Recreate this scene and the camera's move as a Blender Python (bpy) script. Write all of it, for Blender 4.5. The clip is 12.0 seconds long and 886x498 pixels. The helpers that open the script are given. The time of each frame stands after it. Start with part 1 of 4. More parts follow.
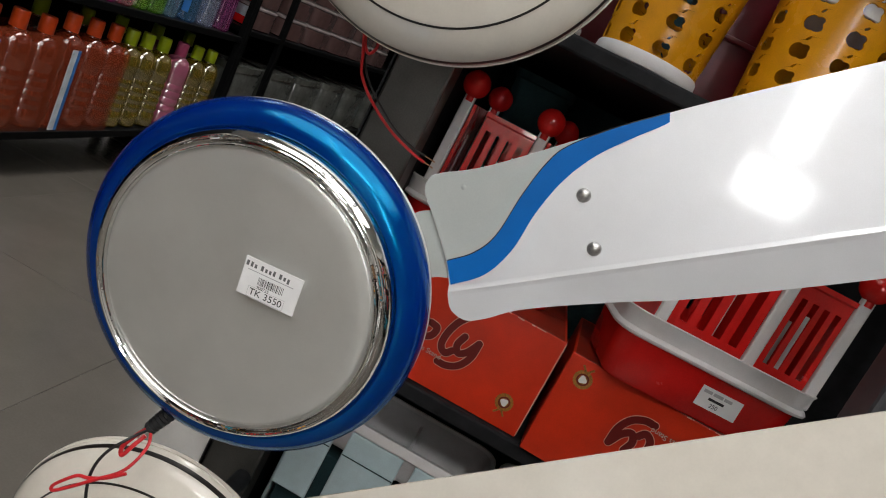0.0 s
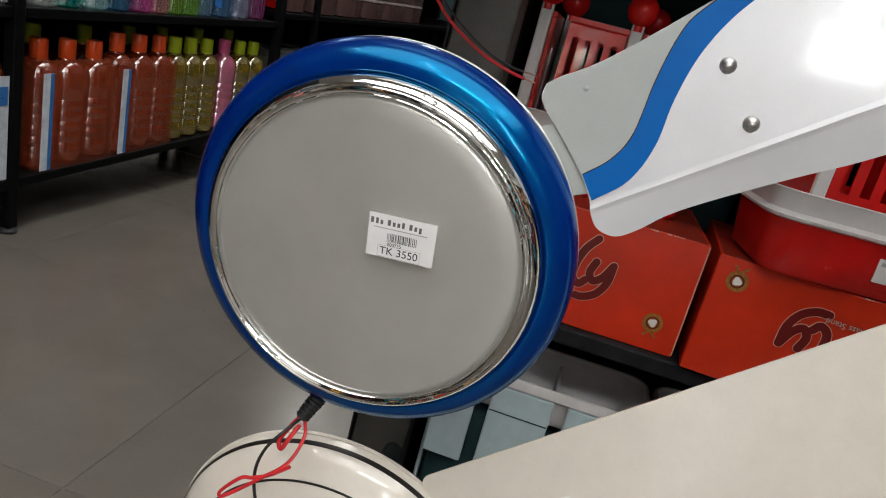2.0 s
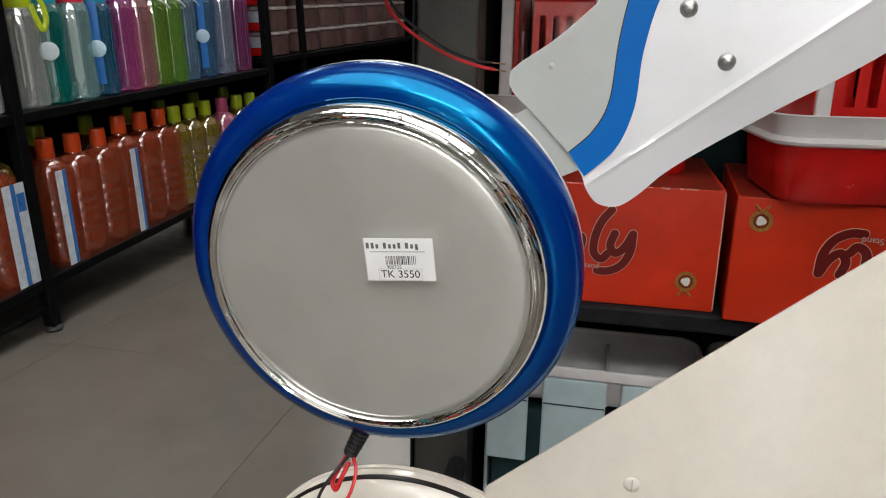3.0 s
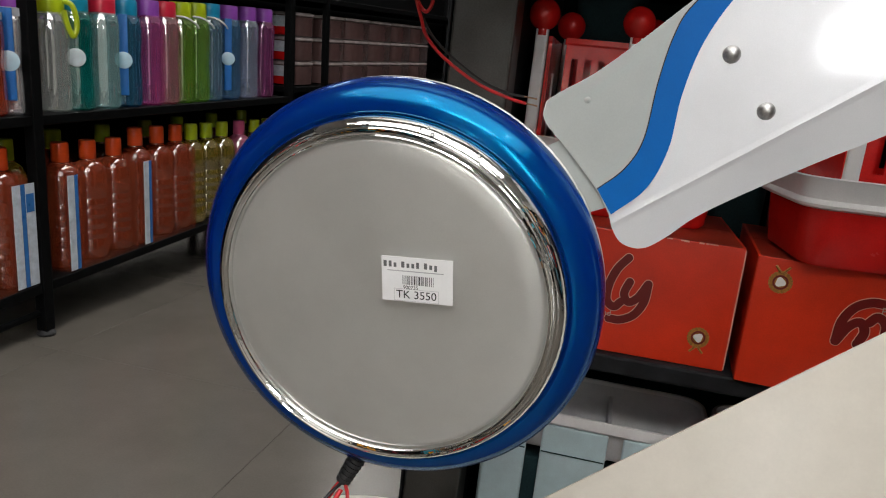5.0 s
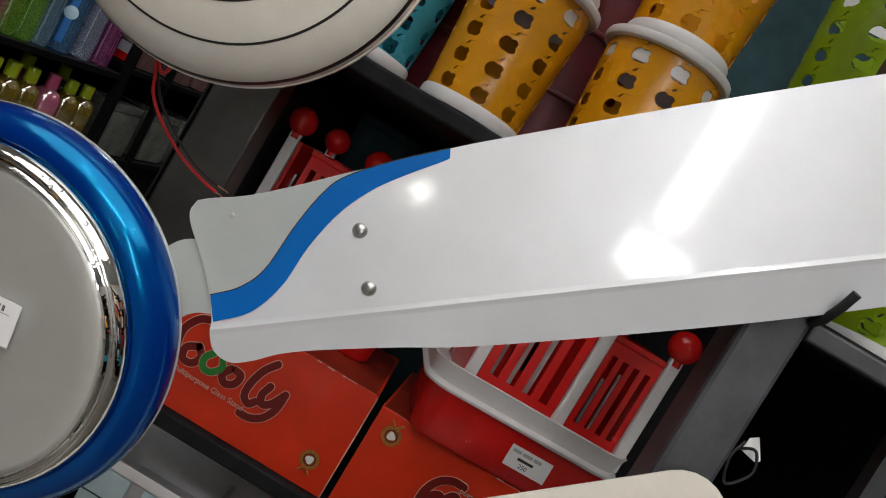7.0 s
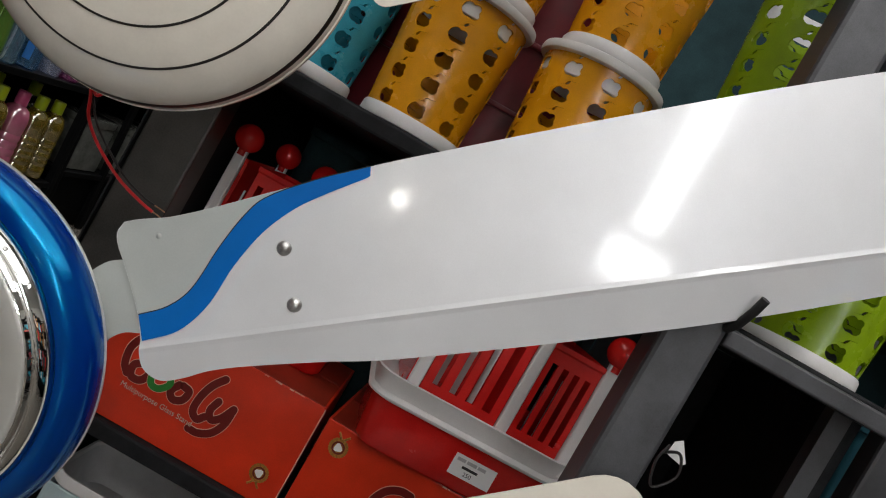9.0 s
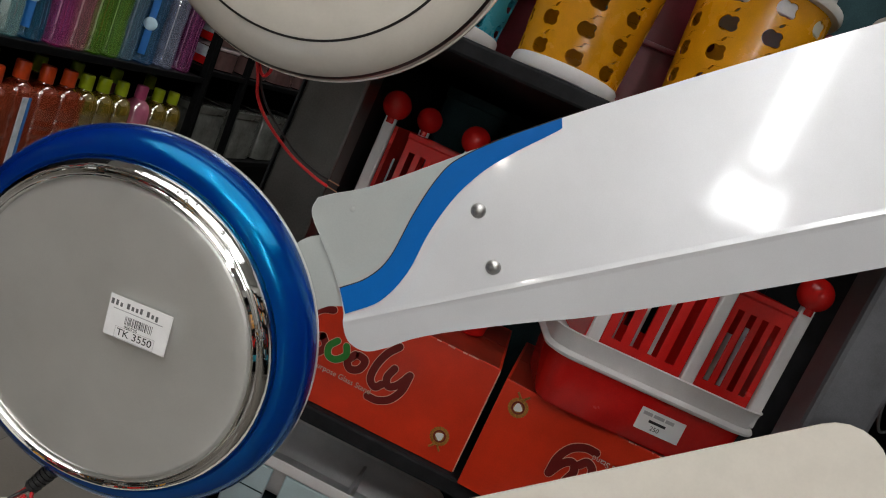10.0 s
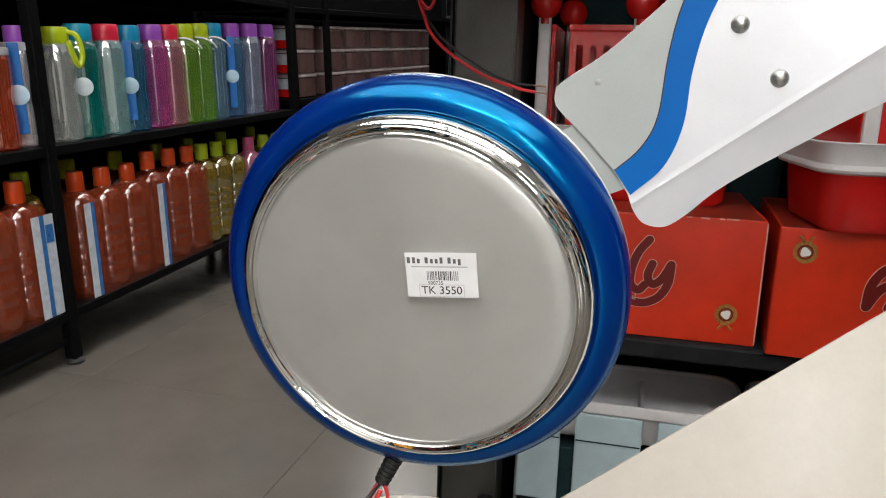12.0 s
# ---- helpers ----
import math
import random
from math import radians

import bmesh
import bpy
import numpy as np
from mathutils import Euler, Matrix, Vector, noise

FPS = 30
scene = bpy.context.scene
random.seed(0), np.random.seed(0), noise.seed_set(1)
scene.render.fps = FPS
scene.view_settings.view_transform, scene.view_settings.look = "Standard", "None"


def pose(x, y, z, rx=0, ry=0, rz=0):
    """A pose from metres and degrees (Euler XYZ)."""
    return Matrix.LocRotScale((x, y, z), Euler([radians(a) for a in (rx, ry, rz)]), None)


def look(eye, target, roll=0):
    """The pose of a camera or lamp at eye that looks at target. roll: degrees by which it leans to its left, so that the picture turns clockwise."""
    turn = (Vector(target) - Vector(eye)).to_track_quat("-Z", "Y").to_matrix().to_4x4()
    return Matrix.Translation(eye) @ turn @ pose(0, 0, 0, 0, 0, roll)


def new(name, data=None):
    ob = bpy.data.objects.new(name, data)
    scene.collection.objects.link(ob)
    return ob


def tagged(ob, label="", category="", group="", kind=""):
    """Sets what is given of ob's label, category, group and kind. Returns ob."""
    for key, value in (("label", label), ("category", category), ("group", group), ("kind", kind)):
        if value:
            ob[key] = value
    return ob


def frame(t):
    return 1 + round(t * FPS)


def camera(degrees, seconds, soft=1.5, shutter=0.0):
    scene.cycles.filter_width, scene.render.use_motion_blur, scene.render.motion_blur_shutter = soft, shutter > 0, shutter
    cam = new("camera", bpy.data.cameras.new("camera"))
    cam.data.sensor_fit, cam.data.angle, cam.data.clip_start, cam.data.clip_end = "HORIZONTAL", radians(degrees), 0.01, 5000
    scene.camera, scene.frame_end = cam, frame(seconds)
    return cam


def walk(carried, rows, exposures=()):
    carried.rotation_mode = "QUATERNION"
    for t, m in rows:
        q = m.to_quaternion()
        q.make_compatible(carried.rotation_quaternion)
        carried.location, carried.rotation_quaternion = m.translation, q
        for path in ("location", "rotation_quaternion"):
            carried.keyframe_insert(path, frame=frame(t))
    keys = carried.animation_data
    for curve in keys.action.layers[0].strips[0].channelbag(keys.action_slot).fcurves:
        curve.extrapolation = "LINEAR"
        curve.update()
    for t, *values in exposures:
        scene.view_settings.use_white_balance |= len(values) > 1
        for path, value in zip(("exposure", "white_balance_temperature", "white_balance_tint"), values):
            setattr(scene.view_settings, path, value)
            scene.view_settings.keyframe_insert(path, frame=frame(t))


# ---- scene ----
cam = camera(61.7, 12.0, 1.1)
PATH = [
    (0, look((0.1599, -0.4866, 0.7161), (0.0076, 1.2362, 0.39), 27.51)),
    (0.5, look((0.1756, -0.4933, 0.73), (0.0246, 1.2357, 0.4381), 27.76)),
    (1, look((0.166, -0.4821, 0.7121), (0.0344, 1.2431, 0.3892), 26.63)),
    (1.5, look((0.1447, -0.4653, 0.6936), (-0.0258, 1.2368, 0.2798), 23.06)),
    (2, look((0.1198, -0.4438, 0.6735), (-0.1474, 1.2271, 0.1892), 14.76)),
    (2.5, look((0.1097, -0.4227, 0.6692), (-0.2154, 1.2298, 0.158), 4.91)),
    (3, look((0.1422, -0.4298, 0.678), (-0.2186, 1.2227, 0.1914), 1.02)),
    (5, look((0.1294, -0.4243, 0.6612), (-0.2442, 1.2526, 0.2792), 6.26)),
    (5.5, look((0.1182, -0.4298, 0.6534), (-0.1965, 1.2612, 0.2804), 10.06)),
    (6, look((0.1243, -0.4352, 0.6587), (-0.1426, 1.2753, 0.3411), 16.64)),
    (6.5, look((0.1743, -0.4417, 0.6828), (-0.0256, 1.2914, 0.4502), 24.8)),
    (7, look((0.2496, -0.438, 0.7411), (0.2154, 1.3193, 0.6491), 30.73)),
    (7.5, look((0.2984, -0.4499, 0.7735), (0.337, 1.3096, 0.7868), 31.73)),
    (9.5, look((0.2693, -0.4465, 0.764), (0.1969, 1.3062, 0.6208), 27.5)),
    (10, look((0.2226, -0.4401, 0.7351), (0.0536, 1.2938, 0.4846), 24.48)),
    (10.5, look((0.1637, -0.4318, 0.7058), (-0.1157, 1.2756, 0.3826), 17.76)),
    (11, look((0.1279, -0.4239, 0.6865), (-0.2468, 1.2592, 0.3335), 9.4)),
    (11.5, look((0.1243, -0.4179, 0.6641), (-0.2805, 1.2541, 0.2922), 4.26)),
    (12, look((0.126, -0.4261, 0.6562), (-0.2837, 1.2427, 0.2757), 1.64)),
]
walk(cam, PATH, [(0.0, 0.37), (1.5, 0.37), (2.0, 0.46), (2.5, 0.66), (3.0, 0.70), (5.0, 0.48), (5.5, 0.43), (6.5, 0.36), (7.5, 0.23), (9.5, 0.20), (10.5, 0.33), (11.0, 0.56), (11.5, 0.81), (12.0, 0.86)])

# ---------------------------------------------------------------- light
world = bpy.data.worlds.new("shop_world")
scene.world = world
world.use_nodes = True
wn = world.node_tree.nodes
sky = wn.new("ShaderNodeTexSky")
sky.sky_type, sky.sun_disc = 'NISHITA', False
sky.sun_elevation, sky.sun_rotation = radians(50), radians(160)
wn["Background"].inputs["Strength"].default_value = 0.1
world.node_tree.links.new(sky.outputs[0], wn["Background"].inputs["Color"])


def area(name, at, target, energy, sx, sy, color=(1, 1, 1)):
    l = bpy.data.lights.new(name, "AREA")
    l.shape, l.size, l.size_y, l.energy, l.color = "RECTANGLE", sx, sy, energy, color
    o = new(name, l)
    o.matrix_world = look(at, target)
    return o


# ---------------------------------------------------------------- materials
def node(m, kind, **ins):
    n = m.node_tree.nodes.new(kind)
    for k, v in ins.items():
        n.inputs[k].default_value = v
    return n


def material(name, color, rough=0.5, metal=0.0, var=0.12, scale=30.0, fine=400.0, bump=0.0, trans=0.0, coat=0.0,
             ior=1.45, rough_var=0.08, per_object=0.0, alpha=1.0, coat_rough=0.05, tint=(1, 1, 1)):
    """A surface with coarse stains and fine grain in colour, roughness and relief."""
    m = bpy.data.materials.new(name)
    m.use_nodes = True
    t = m.node_tree
    b = t.nodes["Principled BSDF"]
    b.inputs["Metallic"].default_value = metal
    b.inputs["IOR"].default_value = ior
    b.inputs["Alpha"].default_value = alpha
    b.inputs["Specular Tint"].default_value = (*tint, 1)
    b.inputs["Transmission Weight"].default_value = trans
    b.inputs["Coat Weight"].default_value = coat
    b.inputs["Coat Roughness"].default_value = coat_rough
    co = t.nodes.new("ShaderNodeTexCoord")
    big = node(m, "ShaderNodeTexNoise", Scale=scale, Detail=5.0, Roughness=0.6)
    small = node(m, "ShaderNodeTexNoise", Scale=fine, Detail=2.0)
    for n in (big, small):
        t.links.new(co.outputs["Object"], n.inputs["Vector"])
    mixf = node(m, "ShaderNodeMath")
    mixf.operation = "MULTIPLY_ADD"
    mixf.inputs[1].default_value = 0.35
    t.links.new(small.outputs["Fac"], mixf.inputs[0])
    t.links.new(big.outputs["Fac"], mixf.inputs[2])
    ramp = t.nodes.new("ShaderNodeValToRGB")
    lo = [max(0, c * (1 - var * 1.6)) for c in color]
    hi = [min(1, c * (1 + var)) for c in color]
    ramp.color_ramp.elements[0].position, ramp.color_ramp.elements[1].position = 0.45, 0.9
    ramp.color_ramp.elements[0].color = (*lo, 1)
    ramp.color_ramp.elements[1].color = (*hi, 1)
    t.links.new(mixf.outputs[0], ramp.inputs["Fac"])
    out = ramp.outputs["Color"]
    if per_object:
        info = t.nodes.new("ShaderNodeObjectInfo")
        hsv = t.nodes.new("ShaderNodeHueSaturation")
        mr = node(m, "ShaderNodeMapRange")
        mr.inputs["To Min"].default_value, mr.inputs["To Max"].default_value = 1 - per_object, 1 + per_object
        t.links.new(info.outputs["Random"], mr.inputs["Value"])
        t.links.new(mr.outputs[0], hsv.inputs["Value"])
        t.links.new(out, hsv.inputs["Color"])
        out = hsv.outputs["Color"]
    t.links.new(out, b.inputs["Base Color"])
    rr = node(m, "ShaderNodeMapRange")
    rr.inputs["To Min"].default_value, rr.inputs["To Max"].default_value = max(0.02, rough - rough_var), min(1, rough + rough_var)
    t.links.new(big.outputs["Fac"], rr.inputs["Value"])
    t.links.new(rr.outputs[0], b.inputs["Roughness"])
    if bump:
        bp = node(m, "ShaderNodeBump", Strength=bump, Distance=0.002)
        t.links.new(mixf.outputs[0], bp.inputs["Height"])
        t.links.new(bp.outputs[0], b.inputs["Normal"])
    return m


def glow(name, color, strength):
    m = bpy.data.materials.new(name)
    m.use_nodes = True
    b = m.node_tree.nodes["Principled BSDF"]
    b.inputs["Base Color"].default_value = (0.8, 0.8, 0.8, 1)
    b.inputs["Emission Color"].default_value = (*color, 1)
    b.inputs["Emission Strength"].default_value = strength
    return m


BLUE = material("blue_lacquer", (0.0004, 0.015, 0.155), 0.19, 0.0, 0.1, 20, 900, 0.02, coat=0.12, rough_var=0.04, ior=2.5, tint=(0.0, 0.40, 0.76), coat_rough=0.03)
CHROME = material("chrome", (0.80, 0.80, 0.79), 0.04, 1.0, 0.05, 22, 70, 0.3, rough_var=0.02)
PLATE = material("silver_painted_plate", (0.665, 0.665, 0.64), 0.37, 0.72, 0.06, 12, 1500, 0.04)
BLADE = material("silver_painted_blade", (0.67, 0.68, 0.705), 0.36, 0.25, 0.05, 9, 1400, 0.05, coat=0.8, coat_rough=0.075, rough_var=0.05)
ROOT = material("pale_grey_matt_paint", (0.385, 0.408, 0.395), 0.5, 0.1, 0.05, 14, 900, 0.03)
STRIPE = material("blue_decal", (0.0008, 0.110, 0.40), 0.45, 0.0, 0.05, 30, 900, ior=1.25)
CREAM = material("cream_enamel", (0.70, 0.66, 0.585), 0.14, 0.0, 0.03, 40, 500, 0.05, coat=0.6, rough_var=0.04)
LINE = material("black_line", (0.012, 0.010, 0.009), 0.4, 0, 0.2)
RIVET = material("galvanised_rivet", (0.45, 0.45, 0.44), 0.32, 0.9, 0.2, 200, 900, 0.2)
RUBBER = material("black_rubber", (0.016, 0.016, 0.017), 0.6, 0, 0.3, 90, 900, 0.2)
WIRE_R = material("red_wire", (0.55, 0.02, 0.025), 0.35, 0, 0.12, 90)
WIRE_K = material("black_wire", (0.015, 0.014, 0.015), 0.4, 0, 0.2, 90)
COPPER = material("bare_copper", (0.55, 0.33, 0.2), 0.35, 1.0, 0.1, 200)
PAPER = material("white_label_paper", (0.80, 0.80, 0.80), 0.55, 0, 0.03, 60, 900)
INK = material("black_ink", (0.02, 0.02, 0.022), 0.6, 0, 0.1)
INK_D = material("dark_grey_ink", (0.14, 0.14, 0.145), 0.6, 0, 0.1)
INK_G = material("grey_ink", (0.42, 0.42, 0.43), 0.6, 0, 0.1)
CARTON = material("red_printed_carton", (0.66, 0.034, 0.008), 0.36, 0, 0.12, 18, 700, 0.08, coat=0.15)
CARTON_D = material("brown_carton_edge", (0.30, 0.17, 0.09), 0.8, 0, 0.2, 60, 900, 0.2)
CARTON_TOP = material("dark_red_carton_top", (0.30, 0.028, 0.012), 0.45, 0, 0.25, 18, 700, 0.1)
MARK = material("dark_red_print", (0.15, 0.008, 0.007), 0.35, 0, 0.12, 40)
OUTLINE = material("pale_print", (0.72, 0.42, 0.33), 0.4, 0, 0.1, 60)
GREEN_P = material("green_print", (0.03, 0.22, 0.035), 0.4, 0, 0.1)
GOLD = material("gold_print", (0.36, 0.17, 0.03), 0.45, 0.0, 0.35, 500)
RED_PL = material("red_plastic", (0.66, 0.013, 0.011), 0.24, 0, 0.1, 25, 800, 0.03, coat=0.2)
WHITE_PL = material("white_plastic", (0.72, 0.71, 0.71), 0.32, 0, 0.06, 25, 800, 0.03)
ICE = material("pale_blue_plastic", (0.50, 0.64, 0.68), 0.35, 0, 0.08, 25, 800, 0.03)
GREY_PL = material("grey_plastic", (0.60, 0.60, 0.61), 0.4, 0, 0.1, 25, 800, 0.03)
YELLOW = material("yellow_plastic", (0.70, 0.30, 0.006), 0.26, 0, 0.1, 25, 800, 0.03, coat=0.2)
TEAL = material("teal_plastic", (0.04, 0.34, 0.46), 0.26, 0, 0.1, 25, 800, 0.03)
LIME = material("lime_plastic", (0.23, 0.36, 0.006), 0.26, 0, 0.1, 25, 800, 0.03)
MAROON = material("maroon_plastic", (0.19, 0.010, 0.022), 0.35, 0, 0.2, 25, 800, 0.03)
STEEL_K = material("black_powder_coat", (0.018, 0.019, 0.021), 0.55, 0.0, 0.3, 40, 1200, 0.1, ior=1.2)
RACK_K = material("black_rack_enamel", (0.004, 0.0043, 0.0046), 0.5, 0.0, 0.3, 40, 1200, 0.05, ior=1.15)
STEEL_G = material("charcoal_powder_coat", (0.060, 0.062, 0.068), 0.42, 0.3, 0.25, 25, 1200, 0.1)
STEEL_L = material("grey_steel_sheet", (0.080, 0.079, 0.075), 0.36, 0.4, 0.3, 8, 600, 0.05)
NAVY = material("dark_teal_panel", (0.022, 0.050, 0.056), 0.7, 0, 0.3, 10, 500, ior=1.2)
TEAL_D = material("deep_teal_plastic", (0.015, 0.06, 0.08), 0.35, 0, 0.2, 20, 600)
TILE = material("taupe_floor_tile", (0.114, 0.103, 0.088), 0.22, 0, 0.10, 4, 260, 0.22, per_object=0.03, rough_var=0.07)
GROUT = material("grout", (0.12, 0.11, 0.10), 0.9, 0, 0.2, 60)
PLASTER = material("white_wall_paint", (0.62, 0.61, 0.58), 0.7, 0, 0.08, 3, 200, 0.05)
CEIL = material("white_ceiling_paint", (0.70, 0.70, 0.68), 0.8, 0, 0.05, 3, 200, 0.05)
LAMP = glow("lit_tube", (1.0, 0.97, 0.92), 14.0)
SPOT = glow("lit_bulb", (1.0, 0.97, 0.9), 90.0)
DAY = glow("glowing_backdrop", (0.93, 0.97, 1.0), 4.0)
FRAME_AL = material("aluminium_frame", (0.35, 0.35, 0.36), 0.4, 0.8, 0.1)


# ---------------------------------------------------------------- shapes
def obj(name, bm, mat, smooth=False, parent=None, label=""):
    bmesh.ops.recalc_face_normals(bm, faces=bm.faces)
    me = bpy.data.meshes.new(name)
    bm.to_mesh(me)
    bm.free()
    me.materials.append(mat)
    if smooth:
        me.polygons.foreach_set("use_smooth", [True] * len(me.polygons))
        me.set_sharp_from_angle(angle=radians(40))
    o = new(name, me)
    if parent is not None:
        o.parent = parent
    if label:
        o["label"] = label
    return o


def part(name, bm, mat, parent, label="", smooth=False):
    return obj(name, bm, mat, smooth, parent, label)


def thing(name, label, category, group="", m=None):
    e = new(name)
    e.empty_display_size = 0.05
    if m is not None:
        e.matrix_world = m
    return tagged(e, label, category, group)


def box(bm, x0, x1, y0, y1, z0, z1, bevel=0.0, seg=2):
    r = bmesh.ops.create_cube(bm, size=1, matrix=Matrix.Translation(((x0 + x1) / 2, (y0 + y1) / 2, (z0 + z1) / 2))
                              @ Matrix.Diagonal((x1 - x0, y1 - y0, z1 - z0, 1)))
    if bevel:
        es = list({e for v in r["verts"] for e in v.link_edges})
        bmesh.ops.bevel(bm, geom=es, offset=bevel, segments=seg, affect="EDGES", profile=0.5)
    return bm


def block(x0, x1, y0, y1, z0, z1, bevel=0.0, seg=2):
    return box(bmesh.new(), x0, x1, y0, y1, z0, z1, bevel, seg)


def lathe(profile, seg=96, cap_start=False):
    """Turns (radius, height) pairs round the local z axis."""
    bm = bmesh.new()
    rings = []
    for r, h in profile:
        if r < 1e-6:
            rings.append([bm.verts.new((0, 0, h))])
        else:
            rings.append([bm.verts.new((r * math.cos(2 * math.pi * i / seg), r * math.sin(2 * math.pi * i / seg), h)) for i in range(seg)])
    for a, b in zip(rings, rings[1:]):
        for i in range(seg):
            j = (i + 1) % seg
            if len(a) == 1:
                bm.faces.new((a[0], b[i], b[j]))
            elif len(b) == 1:
                bm.faces.new((a[i], a[j], b[0]))
            else:
                bm.faces.new((a[i], a[j], b[j], b[i]))
    return bm


def spline(pts, n=8, closed=False):
    """Points on a smooth curve through pts."""
    pts = [Vector(p) for p in pts]
    out, k = [], len(pts)
    for i in range(k if closed else k - 1):
        p0 = pts[(i - 1) % k] if closed or i > 0 else pts[0] * 2 - pts[1]
        p1, p2 = pts[i], pts[(i + 1) % k]
        p3 = pts[(i + 2) % k] if closed or i + 2 < k else p2 * 2 - p1
        for s in range(n):
            t = s / n
            out.append(0.5 * (2 * p1 + (p2 - p0) * t + (2 * p0 - 5 * p1 + 4 * p2 - p3) * t * t + (3 * p1 - p0 - 3 * p2 + p3) * t ** 3))
    if not closed:
        out.append(pts[-1])
    return out


def tube(path, r, seg=8, bm=None):
    bm = bm or bmesh.new()
    rings, up = [], Vector((0.3, 0.2, 1)).normalized()
    for i, p in enumerate(path):
        d = (path[min(i + 1, len(path) - 1)] - path[max(i - 1, 0)]).normalized()
        a = d.cross(up)
        a = a.normalized() if a.length > 1e-4 else Vector((1, 0, 0))
        b = d.cross(a)
        up = b * -1 if b.dot(up) < 0 else b
        a = d.cross(up).normalized()
        rings.append([bm.verts.new(p + r * (math.cos(2 * math.pi * k / seg) * a + math.sin(2 * math.pi * k / seg) * up)) for k in range(seg)])
    for q, s in zip(rings, rings[1:]):
        for k in range(seg):
            bm.faces.new((q[k], q[(k + 1) % seg], s[(k + 1) % seg], s[k]))
    bm.faces.new(rings[0])
    bm.faces.new(list(reversed(rings[-1])))
    return bm


def sheet(outline, y, thick, bend=None):
    """A flat sheet in the xz plane with that outline, its front at y, and some thickness behind it."""
    bm = bmesh.new()
    f = bm.faces.new([bm.verts.new((p[0], y, p[1])) for p in outline])
    r = bmesh.ops.extrude_face_region(bm, geom=[f])
    bmesh.ops.translate(bm, vec=(0, thick, 0), verts=[v for v in r["geom"] if isinstance(v, bmesh.types.BMVert)])
    bmesh.ops.triangulate(bm, faces=[g for g in bm.faces if len(g.verts) > 4])
    if bend:
        for v in bm.verts:
            v.co.y += bend(v.co.x, v.co.z)
    return bm


def words(name, text, size, mat, parent, m, label=""):
    c = bpy.data.curves.new(name, "FONT")
    c.body, c.size, c.extrude, c.align_x, c.align_y = text, size, 0.00005, "CENTER", "CENTER"
    tmp = bpy.data.objects.new("tmp", c)
    scene.collection.objects.link(tmp)
    me = bpy.data.meshes.new_from_object(tmp.evaluated_get(bpy.context.evaluated_depsgraph_get()))
    bpy.data.objects.remove(tmp)
    me.materials.clear()
    me.materials.append(mat)
    o = new(name, me)
    o.parent = parent
    o.matrix_local = m
    if label:
        o["label"] = label
    return o


def rounded(w, d, r, n=6, cx=0.0, cy=0.0):
    """The outline of a rounded rectangle."""
    out = []
    for qx, qy, a0 in ((1, 1, 0), (-1, 1, 90), (-1, -1, 180), (1, -1, 270)):
        for k in range(n + 1):
            a = radians(a0 + 90 * k / n)
            out.append((cx + qx * (w / 2 - r) + r * math.cos(a), cy + qy * (d / 2 - r) + r * math.sin(a)))
    return out


def rings_mesh(rows, close_first=True, close_last=False):
    """Joins outlines of equal length, each given with its height, into a skin."""
    bm = bmesh.new()
    vs = [[bm.verts.new((x, y, z)) for x, y in o] for o, z in rows]
    n = len(vs[0])
    for a, b in zip(vs, vs[1:]):
        for i in range(n):
            bm.faces.new((a[i], a[(i + 1) % n], b[(i + 1) % n], b[i]))
    if close_first:
        bm.faces.new(vs[0])
    if close_last:
        bm.faces.new(vs[-1])
    return bm

# ---------------------------------------------------------------- the room
tagged(obj("wall_north", block(-4, 4, 6.0, 6.15, 0, 2.8), PLASTER), kind="structure")
tagged(obj("wall_east", block(3.0, 3.15, -3.6, 6.0, 0, 2.8), PLASTER), kind="structure")
tagged(obj("wall_west", block(-3.15, -3.0, -3.6, 6.0, 0, 2.8), PLASTER), kind="structure")
bm = bmesh.new()
# openings of the shop front: entrance (unseen, added for fill light), small panes, low pane, tall pane
OPEN = ((-2.5, -1.4, 0.50, 2.3), (0.52, 0.66, 1.55, 1.69), (0.70, 0.84, 1.78, 1.90), (0.62, 0.88, 0.98, 1.30), (1.00, 1.45, 0.92, 1.215), (1.08, 1.31, 1.235, 2.42))
xs = sorted({-3.0, 3.0, *(v for o in OPEN for v in o[:2])})
for x0, x1 in zip(xs, xs[1:]):
    z = 0.0
    for o in OPEN:
        if o[0] <= x0 and o[1] >= x1:
            box(bm, x0, x1, -3.75, -3.6, z, o[2])
            z = o[3]
    box(bm, x0, x1, -3.75, -3.6, z, 2.8)
tagged(obj("wall_south", bm, PLASTER), kind="structure")
for k, (x0, x1, z0, z1) in enumerate(OPEN):
    w1 = tagged(new("window_%d" % (k + 1)), "unseen bright shop window in an aluminium frame", "window", kind="structure")
    bm = bmesh.new()
    for a, b, c, d in ((x0, x0 + .03, z0, z1), (x1 - .03, x1, z0, z1), (x0 + .03, x1 - .03, z0, z0 + .03), (x0 + .03, x1 - .03, z1 - .03, z1)):
        box(bm, a, b, -3.70, -3.65, c, d)
    part("window_frame", bm, FRAME_AL, w1)
# unseen glowing sheet outside, added to light the openings
tagged(obj("backdrop", block(-4.0, 3.5, -5.0, -4.95, -0.5, 3.5), DAY), kind="structure")
tagged(obj("ceiling", block(-3.15, 3.15, -3.75, 6.15, 2.8, 2.9), CEIL), kind="structure")

